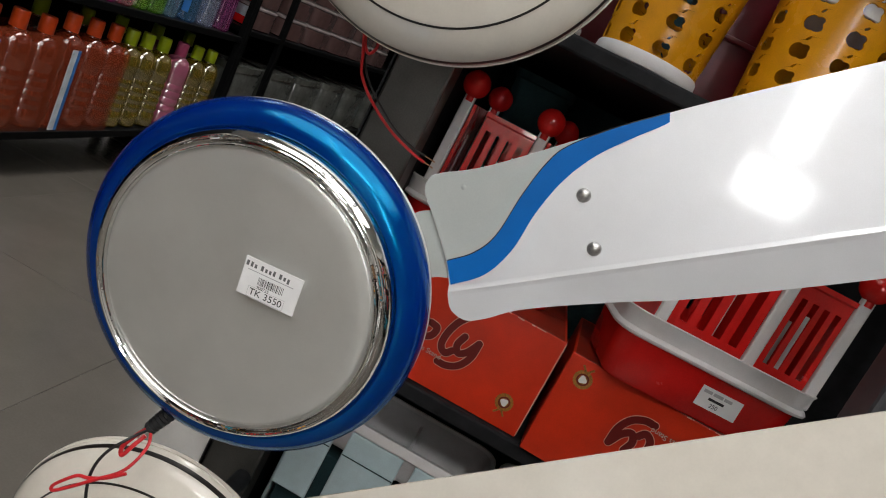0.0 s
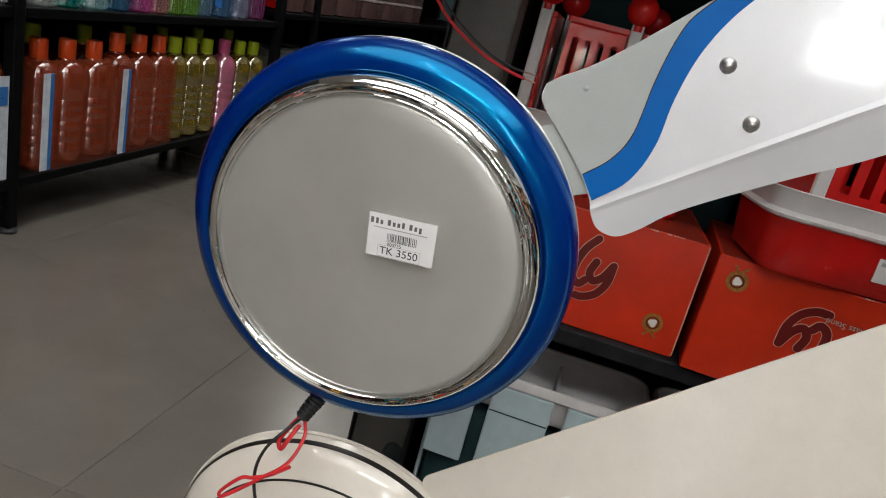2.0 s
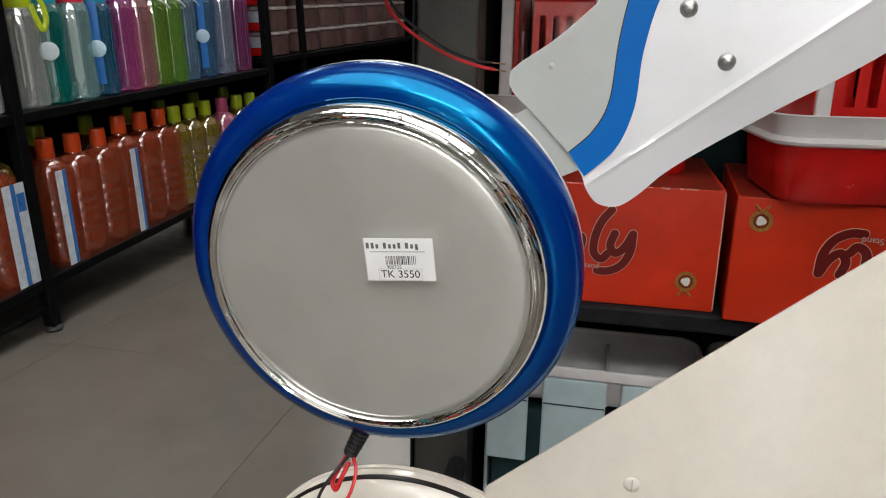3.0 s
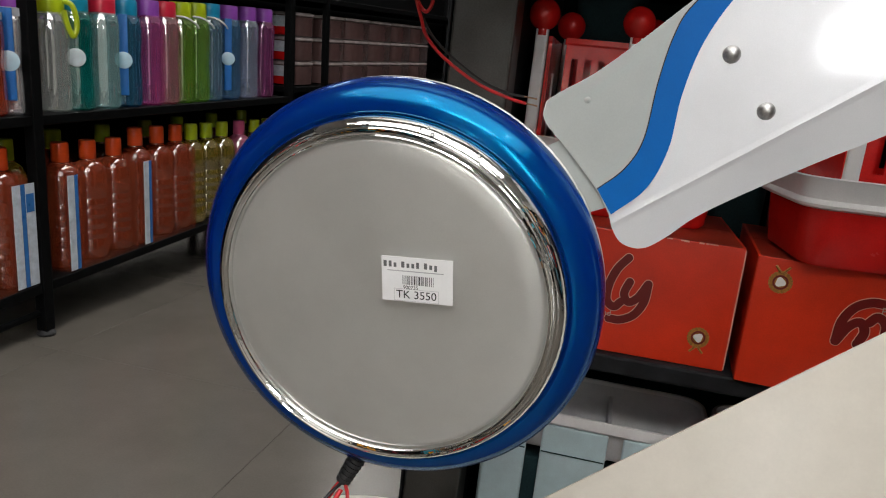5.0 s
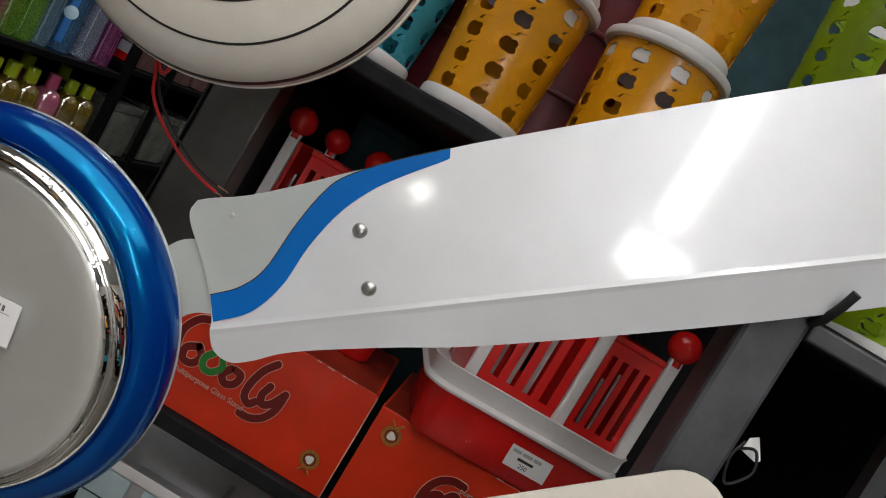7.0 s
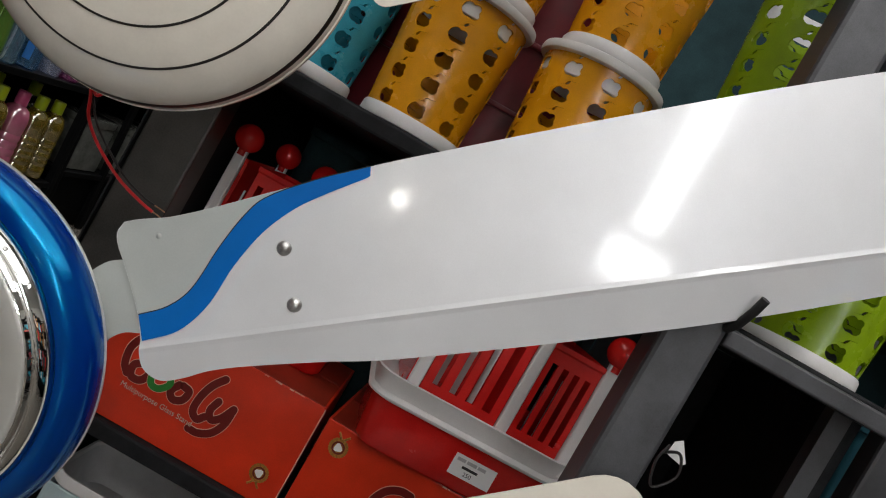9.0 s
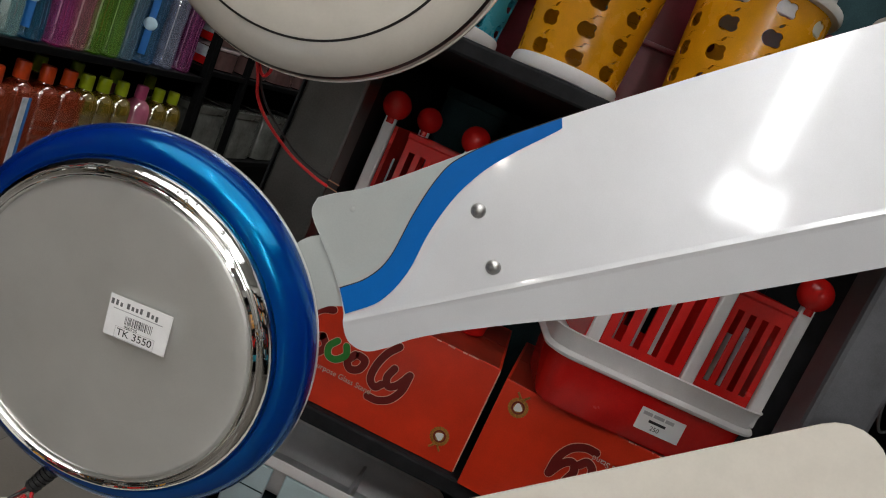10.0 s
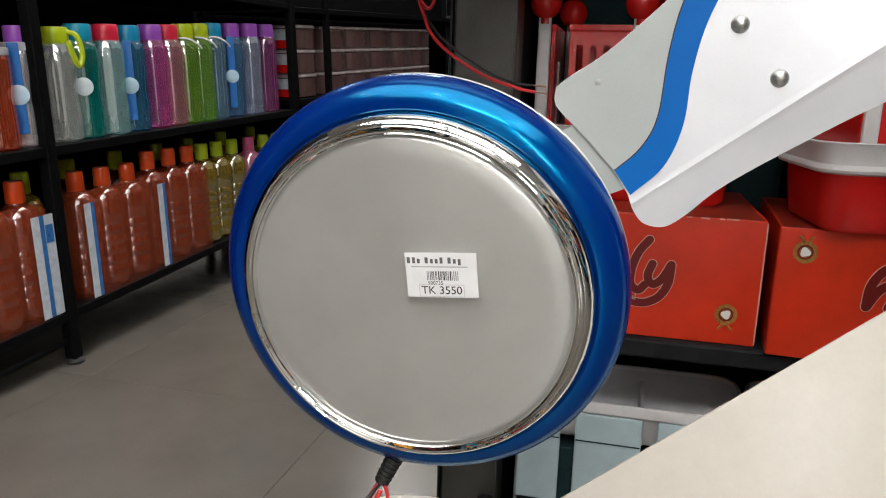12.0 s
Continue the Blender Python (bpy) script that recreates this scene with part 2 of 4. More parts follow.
# floor: a bed of grout with tiles laid on it
floor = tagged(obj("floor", block(-3.15, 3.15, -3.75, 6.15, -0.08, -0.0015), GROUT), kind="structure")
bulb = thing("wall_lamp", "small lit round lamp on the shop wall", "lamp", m=pose(-0.10, -3.6, 0.735))
part("holder", tube([Vector((0, 0, 0)), Vector((0, 0.05, 0))], 0.022, 14), WHITE_PL, bulb, "", True)
bm = bmesh.new()
bmesh.ops.create_uvsphere(bm, u_segments=20, v_segments=12, radius=0.03, matrix=Matrix.Translation((0, 0.075, 0)))
part("bulb", bm, SPOT, bulb, "glowing round bulb", True)
tb = block(-0.2994, 0.2994, -0.2994, 0.2994, -0.01, 0, 0.0008, 1)
tile_me = None
for ix in range(-5, 6):
    for iy in range(-6, 11):
        if tile_me is None:
            o = obj("tile", tb, TILE, parent=floor)
            tile_me = o.data
        else:
            o = new("tile", tile_me)
            o.parent = floor
        o.location = (-0.70 + 0.6 * ix, 0.59 + 0.6 * iy, 0)


def tube_light(x, y, along_y, length=1.2):
    e = thing("ceiling_light", "lit white tube light under the ceiling", "ceiling light", "tube lights")
    e.location = (x, y, 2.8)
    a, b = (0.03, length / 2) if along_y else (length / 2, 0.03)
    part("housing", block(-a - .02, a + .02, -b - .02, b + .02, -0.03, 0, 0.004), WHITE_PL, e)
    p = [Vector((0, -b, -0.05)), Vector((0, b, -0.05))] if along_y else [Vector((-a, 0, -0.05)), Vector((a, 0, -0.05))]
    part("tube", tube(p, 0.018, 12), LAMP, e, "glowing white tube", True)
    return e


for x, y, ay in ((-0.3, -1.6, True), (1.3, -1.6, True), (-1.6, -1.2, True), (-0.6, 1.2, True), (-0.75, 3.7, True), (1.2, 3.4, True), (-2.2, 2.6, True), (0.5, -2.9, False)):
    tube_light(x, y, ay)
pl = thing("ceiling_light", "lit square panel light under the ceiling", "ceiling light", m=pose(-1.75, 5.1, 2.8))
part("housing", block(-0.31, 0.31, -0.31, 0.31, -0.02, 0, 0.004), WHITE_PL, pl)
part("diffuser", block(-0.28, 0.28, -0.28, 0.28, -0.026, -0.0202), LAMP, pl, "glowing white diffuser")
area("lamp_front", (0.2, -1.5, 2.70), (0.2, -1.4, 0), 56, 3.2, 2.4, (1, 0.98, 0.96))
area("lamp_aisle", (-0.5, 1.2, 2.70), (-0.5, 1.1, 0), 17, 0.8, 1.6, (1, 0.98, 0.96))
# unseen low-angle fill, added to brighten the insides of the shelves
area("rear_fill", (0.5, -2.9, 2.70), (0.5, -2.6, 0), 18, 1.2, 0.3, (1, 0.98, 0.96))
area("lamp_far", (-0.75, 3.7, 2.70), (-0.75, 3.6, 0), 24, 0.4, 1.2, (1, 0.98, 0.96))
area("lamp_window", (1.195, -3.74, 1.828), (1.195, 0, 1.828), 10, 0.19, 1.15, (1.0, 0.99, 0.98))
# added fill light in the invented entrance, for bottles and shelf fronts
area("front_fill", (-1.95, -3.74, 1.40), (-1.95, 0, 1.40), 95, 1.04, 1.74, (1.0, 0.98, 0.96))
area("lamp_pane", (1.225, -3.74, 1.067), (1.225, 0, 1.067), 4.2, 0.40, 0.25, (1.0, 0.99, 0.98))

# ---------------------------------------------------------------- ceiling fans on the display column
TILT = pose(0, 0, 0, 97.0, 0, 0)   # turns local z towards the aisle, a little downwards


def fan_root(label, x, y, z):
    return thing("ceiling_fan", label, "ceiling fan", "fans on the display column", Matrix.Translation((x, y, z)) @ TILT)


def wire(name, pts, r, mat, parent, inv, label=""):
    return part(name, tube([inv @ Vector(p) for p in spline(pts, 7)], r, 8), mat, parent, label, True)


def gland(parent, inv, a, b):
    """The ribbed rubber sleeve where the wires leave the motor."""
    a, b = Vector(a), Vector(b)
    a, b = inv @ a, inv @ b
    L, n, prof = (b - a).length, 9, [(0.0, 0.0)]
    for k in range(n):
        r = 0.0072 - 0.0016 * k / n
        prof += [(r, L * k / n), (r, L * (k + 0.6) / n), (0.0050, L * (k + 0.66) / n), (0.0050, L * (k + 0.96) / n)]
    bm = lathe(prof + [(0.0, L)], 14)
    bm.transform(Matrix.Translation(a) @ (b - a).to_track_quat('Z', 'Y').to_matrix().to_4x4())
    return part("cable_gland", bm, RUBBER, parent, "ribbed black rubber cable gland", True)


def blue_fan():
    c = Vector((-0.0014, 0.0022, 0.5238))
    f = fan_root("ceiling fan with blue ring, chrome trim and silver blade", *c)
    inv = f.matrix_world.inverted()
    part("bottom_plate", lathe([(0.0, 0.0016), (0.03, 0.0015), (0.06, 0.0011), (0.09, 0.0004), (0.1005, -0.0002), (0.1030, -0.0012), (0.1042, -0.003)], 128), PLATE, f, "brushed silver bottom plate", True)
    part("trim_ring", lathe([(0.1036, -0.004), (0.1040, 0.0004), (0.1049, 0.0017), (0.1056, 0.0013), (0.1064, 0.0018), (0.1073, 0.0004), (0.1080, -0.0006), (0.1088, -0.0001), (0.1096, -0.0006), (0.1104, 0.0000), (0.1113, -0.0004),
                             (0.1125, -0.0014), (0.1148, -0.0048), (0.1160, -0.0085), (0.1163, -0.013)], 128), CHROME, f, "polished chrome trim ring", True)
    part("outer_ring", lathe([(0.1150, -0.014), (0.1164, -0.0100), (0.1180, -0.0088), (0.1215, -0.0092), (0.1262, -0.0112), (0.1308, -0.0148), (0.1340, -0.0195),
                              (0.1357, -0.0250), (0.1360, -0.0300), (0.1350, -0.0350)], 128), BLUE, f, "glossy blue lacquered outer ring", True)
    part("back_shell", lathe([(0.1345, -0.0350), (0.1358, -0.0354), (0.1358, -0.0368), (0.1320, -0.0410), (0.124, -0.055), (0.105, -0.074), (0.06, -0.086), (0.03, -0.090), (0.0, -0.090)], 96), PLATE, f, "", True)
    for a, r, q in ((79, 0.1140, 0.0011), (81, 0.1128, 0.0008), (77, 0.1120, 0.0014), (74, 0.1136, 0.0009), (62, 0.1132, 0.0016)):
        o = part("water_spot", lathe([(0.0, 0.0004), (q * 0.7, 0.0003), (q, 0.0)], 10), RIVET, f, "dull grey spot on the chrome", True)
        h = -0.0014 - (r - 0.1125) * 1.45
        o.matrix_local = pose(r * math.cos(radians(a)), r * math.sin(radians(a)), h + 0.0004) @ Matrix.Rotation(radians(52), 4, Vector((-math.sin(radians(a)), math.cos(radians(a)), 0)))
    rod_end = inv @ Vector((0.0, 0.299, 0.534))
    part("down_rod", tube([Vector((0, 0, -0.085)), rod_end], 0.011, 16), STEEL_K, f, "", True)
    # blade arm
    arm = [(0.050, 0.560), (0.066, 0.600), (0.078, 0.624), (0.090, 0.6335), (0.100, 0.638), (0.150, 0.690), (0.198, 0.690), (0.215, 0.655), (0.160, 0.610), (0.126, 0.594), (0.113, 0.587), (0.104, 0.573), (0.098, 0.545)]
    o = part("blade_arm", sheet([(p[0], p[1]) for p in spline([(a, b, 0) for a, b in arm], 5, True)], 0.0680, 0.003), ROOT, f, "pale grey blade arm")
    o.matrix_local = inv
    # blade: its upper field is flat, the strip under the crease bends back
    upper = spline([(0.0775, 0.6570, 0), (0.0860, 0.6640, 0), (0.105, 0.6770, 0), (0.128, 0.6975, 0), (0.162, 0.7305, 0), (0.209, 0.7755, 0), (0.250, 0.8115, 0), (0.341, 0.8890, 0), (0.430, 0.9620, 0), (0.512, 1.0260, 0)], 6)
    tip = spline([(0.512, 1.026, 0), (0.530, 1.036, 0), (0.545, 1.030, 0), (0.600, 0.962, 0), (0.618, 0.935, 0), (0.614, 0.918, 0), (0.598, 0.902, 0)], 5)
    lower = spline([(0.598, 0.902, 0), (0.486, 0.810, 0), (0.390, 0.7375, 0), (0.293, 0.668, 0), (0.247, 0.6395, 0), (0.203, 0.611, 0), (0.180, 0.594, 0), (0.165, 0.579, 0), (0.152, 0.5700, 0), (0.139, 0.5715, 0), (0.1315, 0.580, 0), (0.1275, 0.590, 0)], 6)
    root = spline([(0.1275, 0.590, 0), (0.118, 0.604, 0), (0.106, 0.617, 0), (0.093, 0.630, 0), (0.082, 0.640, 0), (0.0768, 0.648, 0), (0.0775, 0.657, 0)], 5)
    outline = [(p.x, p.y) for p in upper[:-1] + tip[:-1] + lower[:-1] + root[:-1]]
    ca, cb = Vector((0.128, 0.5825)), Vector((0.620, 0.9545))
    cd = (cb - ca).normalized()
    cn = Vector((cd.y, -cd.x))

    bm = bmesh.new()
    face = bm.faces.new([bm.verts.new((x, 0.0655, z)) for x, z in outline])
    for s in (-0.012, -0.007, -0.0035, -0.0015, 0.0, 0.0015, 0.0035, 0.007, 0.012):
        at = ca + cn * s
        bmesh.ops.bisect_plane(bm, geom=[*bm.faces, *bm.edges, *bm.verts], plane_co=(at.x, 0, at.y), plane_no=(cn.x, 0, cn.y))
    for s in (0.03, 0.07, 0.13, 0.22):
        at = ca + cd * s
        bmesh.ops.bisect_plane(bm, geom=[*bm.faces, *bm.edges, *bm.verts], plane_co=(at.x, 0, at.y), plane_no=(cd.x, 0, cd.y))
    r = bmesh.ops.extrude_face_region(bm, geom=list(bm.faces))
    bmesh.ops.translate(bm, vec=(0, 0.0012, 0), verts=[v for v in r["geom"] if isinstance(v, bmesh.types.BMVert)])
    for v in bm.verts:
        p = Vector((v.co.x, v.co.z)) - ca
        soft = 0.0026 - 0.0020 * min(1.0, max(0.0, p.dot(cd)) / 0.16)      # the fold is soft at the root, crisp further out
        d = p.dot(cn) / soft
        v.co.y += 0.19 * soft * (d if d > 12 else math.log(1 + math.exp(d)) if d > -12 else 0.0) - 0.0005 * math.exp(-(p.dot(cn) / 0.0017) ** 2)
    bmesh.ops.triangulate(bm, faces=[g for g in bm.faces if len(g.verts) > 4])
    blade = part("blade", bm, BLADE, f, "silver painted fan blade with a creased edge")
    blade.matrix_local = inv
    st = spline([(0.1180, 0.6050, 0), (0.1330, 0.6200, 0), (0.1420, 0.6400, 0), (0.1450, 0.6760, 0), (0.1500, 0.7050, 0), (0.1580, 0.7230, 0), (0.181, 0.7490, 0), (0.2095, 0.7757, 0)], 6)
    sb = spline([(0.2125, 0.7700, 0), (0.2090, 0.7650, 0), (0.191, 0.7430, 0), (0.1770, 0.7230, 0), (0.1660, 0.6980, 0), (0.1598, 0.6680, 0), (0.1575, 0.6360, 0), (0.1480, 0.6095, 0), (0.1290, 0.5900, 0)], 6)
    part("stripe", sheet([(p.x, p.y) for p in st + sb], 0.0649, 0.0004), STRIPE, blade, "wavy blue decal stripe")
    inner = [p for p in upper if p.x < 0.2085]
    grey = [(p.x + 0.0004, p.y) for p in root[3:]] + [(p.x, p.y - 0.0003) for p in inner[1:]] + [(p.x, p.y) for p in reversed(st)]
    part("root_panel", sheet(grey, 0.0652, 0.0002), ROOT, blade, "matt pale grey field behind the stripe")
    part("dent", lathe([(0.0, 0.0007), (0.001, 0.0006), (0.0022, 0.0)], 12), ROOT, blade, "", True).matrix_local = pose(0.1035, 0.0652, 0.6605, 90, 0, 0)
    dk = [(p.x - 0.0007, p.y + 0.0004) for p in st] + [(p.x, p.y) for p in reversed(st)]
    part("stripe_edge", sheet(dk, 0.0650, 0.0003), LINE, blade)
    for x, z in ((0.1845, 0.6965), (0.2100, 0.6655)):
        bm = lathe([(0.0, 0.0034), (0.002, 0.0032), (0.0038, 0.0023), (0.0050, 0.0008), (0.0054, 0.0)], 24)
        o = part("rivet", bm, RIVET, blade, "domed metal rivet", True)
        o.matrix_local = pose(x, 0.0655, z, 90, 0, 0)
    # price sticker on the plate
    s = part("price_sticker", block(-0.0220, 0.0220, -0.0142, 0.0142, 0.0, 0.0003), PAPER, f, "white paper price sticker")
    s.matrix_local = inv @ Matrix.Translation((0.0228, -0.0043, 0.5450)) @ pose(0, 0, 0, 0, -4.4, 0) @ TILT @ Matrix.Translation((0, 0, 0.0032))
    bm = bmesh.new()
    x = -0.0208
    for word in ("tts", "tosl", "tuj"):
        for k, ch in enumerate(word):
            wdt = 0.0027 if k == 0 else 0.0024
            box(bm, x, x + wdt * 0.72, 0.0066 if ch == "j" else 0.0076, 0.0114 if ch in "tl" else 0.0104, 0.0003, 0.0004)
            x += wdt + 0.0006
        x += 0.0018
    part("heading_bars", bm, INK_D, s)
    part("small_print_bar", block(-0.0185, 0.0165, 0.0051, 0.0057, 0.0003, 0.0004), INK_G, s)
    bm = bmesh.new()
    rnd = random.Random(4)
    x = -0.009
    while x < 0.0105:
        wdt = rnd.choice((0.0003, 0.0004, 0.0007))
        box(bm, x, x + wdt, -0.0032, 0.0026, 0.0003, 0.0004)
        x += wdt + rnd.choice((0.0003, 0.0005, 0.0008))
    part("barcode", bm, INK, s)
    words("code_number", "900735", 0.0032, INK, s, Matrix.Translation((-0.004, -0.0050, 0.0004)))
    words("price", "TK 3550", 0.0072, INK, s, Matrix.Translation((-0.0005, -0.0098, 0.0004)))
    bm = bmesh.new()
    for a, b, cc, d in ((-0.0145, 0.0135, -0.0062, -0.0060), (-0.0145, 0.0135, -0.0138, -0.0136), (-0.0145, -0.0143, -0.0138, -0.006), (0.0133, 0.0135, -0.0138, -0.006)):
        box(bm, a, b, cc, d, 0.0003, 0.0004)
    part("price_frame", bm, INK_G, s)
    # wires
    gland(f, inv, (-0.0185, 0.050, 0.398), (-0.0300, 0.040, 0.372))
    wire("red_lead", [(-0.030, 0.040, 0.374), (-0.036, 0.034, 0.364), (-0.0400, 0.030, 0.3540), (-0.036, 0.026, 0.350), (-0.032, 0.028, 0.360), (-0.028, 0.034, 0.370)], 0.0018, WIRE_R, f, inv)
    wire("red_lead", [(-0.028, 0.040, 0.374), (-0.0215, 0.030, 0.364), (-0.026, 0.018, 0.346), (-0.042, 0.012, 0.330), (-0.058, 0.010, 0.314), (-0.069, 0.010, 0.304), (-0.070, 0.010, 0.309), (-0.0575, 0.012, 0.3240), (-0.048, 0.012, 0.328), (-0.036, 0.014, 0.334), (-0.023, 0.016, 0.345)], 0.0014, WIRE_R, f, inv)
    wire("black_lead", [(-0.029, 0.040, 0.373), (-0.036, 0.026, 0.366), (-0.046, 0.018, 0.349), (-0.048, 0.014, 0.329), (-0.040, 0.012, 0.306), (-0.026, 0.012, 0.301), (-0.008, 0.012, 0.306), (0.0, 0.012, 0.308)], 0.0013, WIRE_K, f, inv)
    return f


def cream_fan(x, y, z, upper):
    f = fan_root("cream enamelled ceiling fan with thin black pinstripes", x, y, z)
    inv = f.matrix_world.inverted()
    prof = [(0.0, 0.0300), (0.03, 0.0295), (0.055, 0.0280), (0.075, 0.0258), (0.095, 0.0222), (0.110, 0.0180), (0.122, 0.0125), (0.131, 0.0060), (0.1372, -0.0010), (0.1398, -0.0070), (0.1400, -0.0110)]
    part("body", lathe(prof, 128), CREAM, f, "domed cream enamel body", True)
    part("back_shell", lathe([(0.1400, -0.0110), (0.1412, -0.0115), (0.1412, -0.0150), (0.136, -0.02), (0.12, -0.04), (0.08, -0.06), (0.0, -0.066)], 96), CREAM, f, "", True)

    def height(r):
        for (r0, h0), (r1, h1) in zip(prof, prof[1:]):
            if r0 <= r <= r1:
                return h0 + (h1 - h0) * (r - r0) / (r1 - r0)
    for r in (0.0880, 0.1145, 0.1383):
        part("pinstripe", lathe([(r - 0.0008, height(r - 0.0008) - 0.0002), (r - 0.0008, height(r - 0.0008) + 0.0004), (r + 0.0008, height(r + 0.0008) + 0.0004), (r + 0.0008, height(r + 0.0008) - 0.0002)], 128), LINE, f, "", True)
    rod_end = inv @ Vector((x, 0.299, z + 0.008))
    part("down_rod", tube([Vector((0, 0, -0.06)), rod_end], 0.011, 16), STEEL_K, f, "", True)
    # straight blade, root and tip corners rounded
    ang = radians(40.3)
    d, n = Vector((math.cos(ang), math.sin(ang))), Vector((-math.sin(ang), math.cos(ang)))

    def corner(u, v, r, a0):
        return [(u + r * math.cos(radians(a0 + k * 15)), v + r * math.sin(radians(a0 + k * 15))) for k in range(7)]
    loc = corner(0.640, 0.0612 - 0.034, 0.034, 0)[::-1] + corner(0.640, -0.094 + 0.04, 0.04, 270)[::-1] + corner(0.1355, -0.094 + 0.011, 0.011, 180)[::-1] + corner(0.1400, 0.0612 - 0.008, 0.008, 90)[::-1]
    yb = 0.0750
    blade = part("blade", sheet([(x + u * d.x + v * n.x, z + u * d.y + v * n.y) for u, v in loc], yb, 0.0014,
                                None), CREAM, f, "cream enamelled fan blade")
    blade.matrix_local = inv
    for u, v in ((0.234, 0.0050), (0.234, -0.053)):
        o = part("screw", lathe([(0.0, 0.002), (0.003, 0.0017), (0.0056, 0.0008), (0.0062, 0.0)], 20), CREAM, blade, "cream painted screw head", True)
        o.matrix_local = pose(x + u * d.x + v * n.x, yb, z + u * d.y + v * n.y, 90, 0, 0)
        part("slot", block(-0.0004, 0.0004, -0.0045, 0.0045, 0.0012, 0.0023), INK_G, o)
    arm = [(0.09, 0.03), (0.14, 0.028), (0.25, 0.022), (0.25, -0.055), (0.14, -0.05), (0.09, -0.04)]
    o = part("blade_arm", sheet([(x + u * d.x + v * n.x, z + u * d.y + v * n.y) for u, v in arm], yb + 0.0016, 0.003), CREAM, f)
    o.matrix_local = inv
    if upper:
        gland(f, inv, (-0.0482, 0.1578, 0.7513), (-0.0493, 0.1658, 0.7307))
        wire("red_lead", [(-0.0493, 0.1658, 0.7376), (-0.0390, 0.1704, 0.7353), (-0.0339, 0.1726, 0.7239), (-0.0390, 0.1749, 0.7153), (-0.0459, 0.1749, 0.7216), (-0.0487, 0.1726, 0.7307)], 0.0015, WIRE_R, f, inv)
        wire("red_lead", [(-0.0493, 0.1658, 0.7330), (-0.0436, 0.1749, 0.7124), (-0.0367, 0.1749, 0.6964), (-0.0196, 0.1749, 0.6804), (0.0090, 0.1749, 0.6639), (0.0353, 0.1749, 0.6553), (0.0501, 0.1749, 0.6524)], 0.0014, WIRE_R, f, inv)
        wire("black_lead", [(-0.0505, 0.1681, 0.7330), (-0.0413, 0.1795, 0.7090), (-0.0299, 0.1795, 0.6941), (-0.0116, 0.1795, 0.6804), (0.0136, 0.1795, 0.6656), (0.0364, 0.1795, 0.6587), (0.0478, 0.1784, 0.6576)], 0.0011, WIRE_K, f, inv)
        wire("bare_end", [(0.0501, 0.1749, 0.6524), (0.0547, 0.1749, 0.6521), (0.0593, 0.1749, 0.6513)], 0.0006, COPPER, f, inv)
        wire("bare_end", [(0.0478, 0.1784, 0.6576), (0.0536, 0.1784, 0.6572), (0.0581, 0.1784, 0.6567)], 0.0006, COPPER, f, inv)
    return f


blue_fan()
cream_fan(0.0003, 0.0520, 0.8640, True)
cream_fan(0.0045, 0.0800, 0.2025, False)

# ---------------------------------------------------------------- shelf unit behind the fans
unit = thing("gondola_shelf", "black steel shop shelf unit with grey uprights", "shelf")
part("column", block(-0.048, 0.014, 0.300, 0.345, 0, 1.9, 0.003), STEEL_L, unit, "grey steel display column")
part("column_edge", block(-0.0505, -0.0485, 0.296, 0.345, 0, 1.9), STEEL_K, unit)
part("shelf_board", block(0.015, 0.62, 0.290, 0.74, 0.400, 0.419, 0.003), STEEL_K, unit, "black shelf board")
part("shelf_board", block(0.015, 0.487, 0.268, 0.74, 0.806, 0.824, 0.003), STEEL_K, unit, "black shelf board")
part("shelf_board", block(0.015, 0.62, 0.310, 0.74, 0.060, 0.078, 0.003), STEEL_K, unit, "black shelf board")
part("plinth", block(0.015, 0.62, 0.330, 0.74, 0, 0.06), STEEL_K, unit)
part("back_panel", block(-0.048, 2.6, 0.742, 0.760, 0, 1.9), NAVY, unit, "dark back panel")
part("side_panel", block(-0.048, 0.012, 0.347, 0.742, 0, 1.9), STEEL_K, unit)
part("front_upright", block(0.447, 0.489, 0.088, 0.130, 0, 1.9, 0.004), STEEL_G, unit, "charcoal square steel upright")
part("arm_rail", block(0.4895, 0.640, 0.088, 0.108, 0.7885, 0.8030, 0.002), STEEL_G, unit, "charcoal steel rail")
part("arm_shelf", block(0.4895, 0.665, 0.112, 0.45, 0.7960, 0.8080, 0.002), STEEL_K, unit)
part("right_upright", block(0.664, 0.690, 0.150, 0.176, 0, 1.25, 0.003), STEEL_G, unit)
part("bin_back", block(0.493, 0.66, 0.44, 0.45, 0.42, 0.795), STEEL_K, unit)
part("bin_side", block(0.643, 0.660, 0.18, 0.438, 0.42, 0.795), STEEL_K, unit)
part("bin_side", block(0.470, 0.480, 0.40, 0.74, 0.42, 0.800), STEEL_K, unit)
part("bin_strip", block(0.612, 0.628, 0.14, 0.155, 0.42, 0.790), STEEL_G, unit)
part("peg", tube([Vector((0.4862, 0.0880, 0.8010)), Vector((0.4866, 0.0740, 0.8060)), Vector((0.4878, 0.0640, 0.8180)), Vector((0.4890, 0.0590, 0.8290))], 0.0034, 12), RUBBER, unit, "black rubber-tipped peg", True)

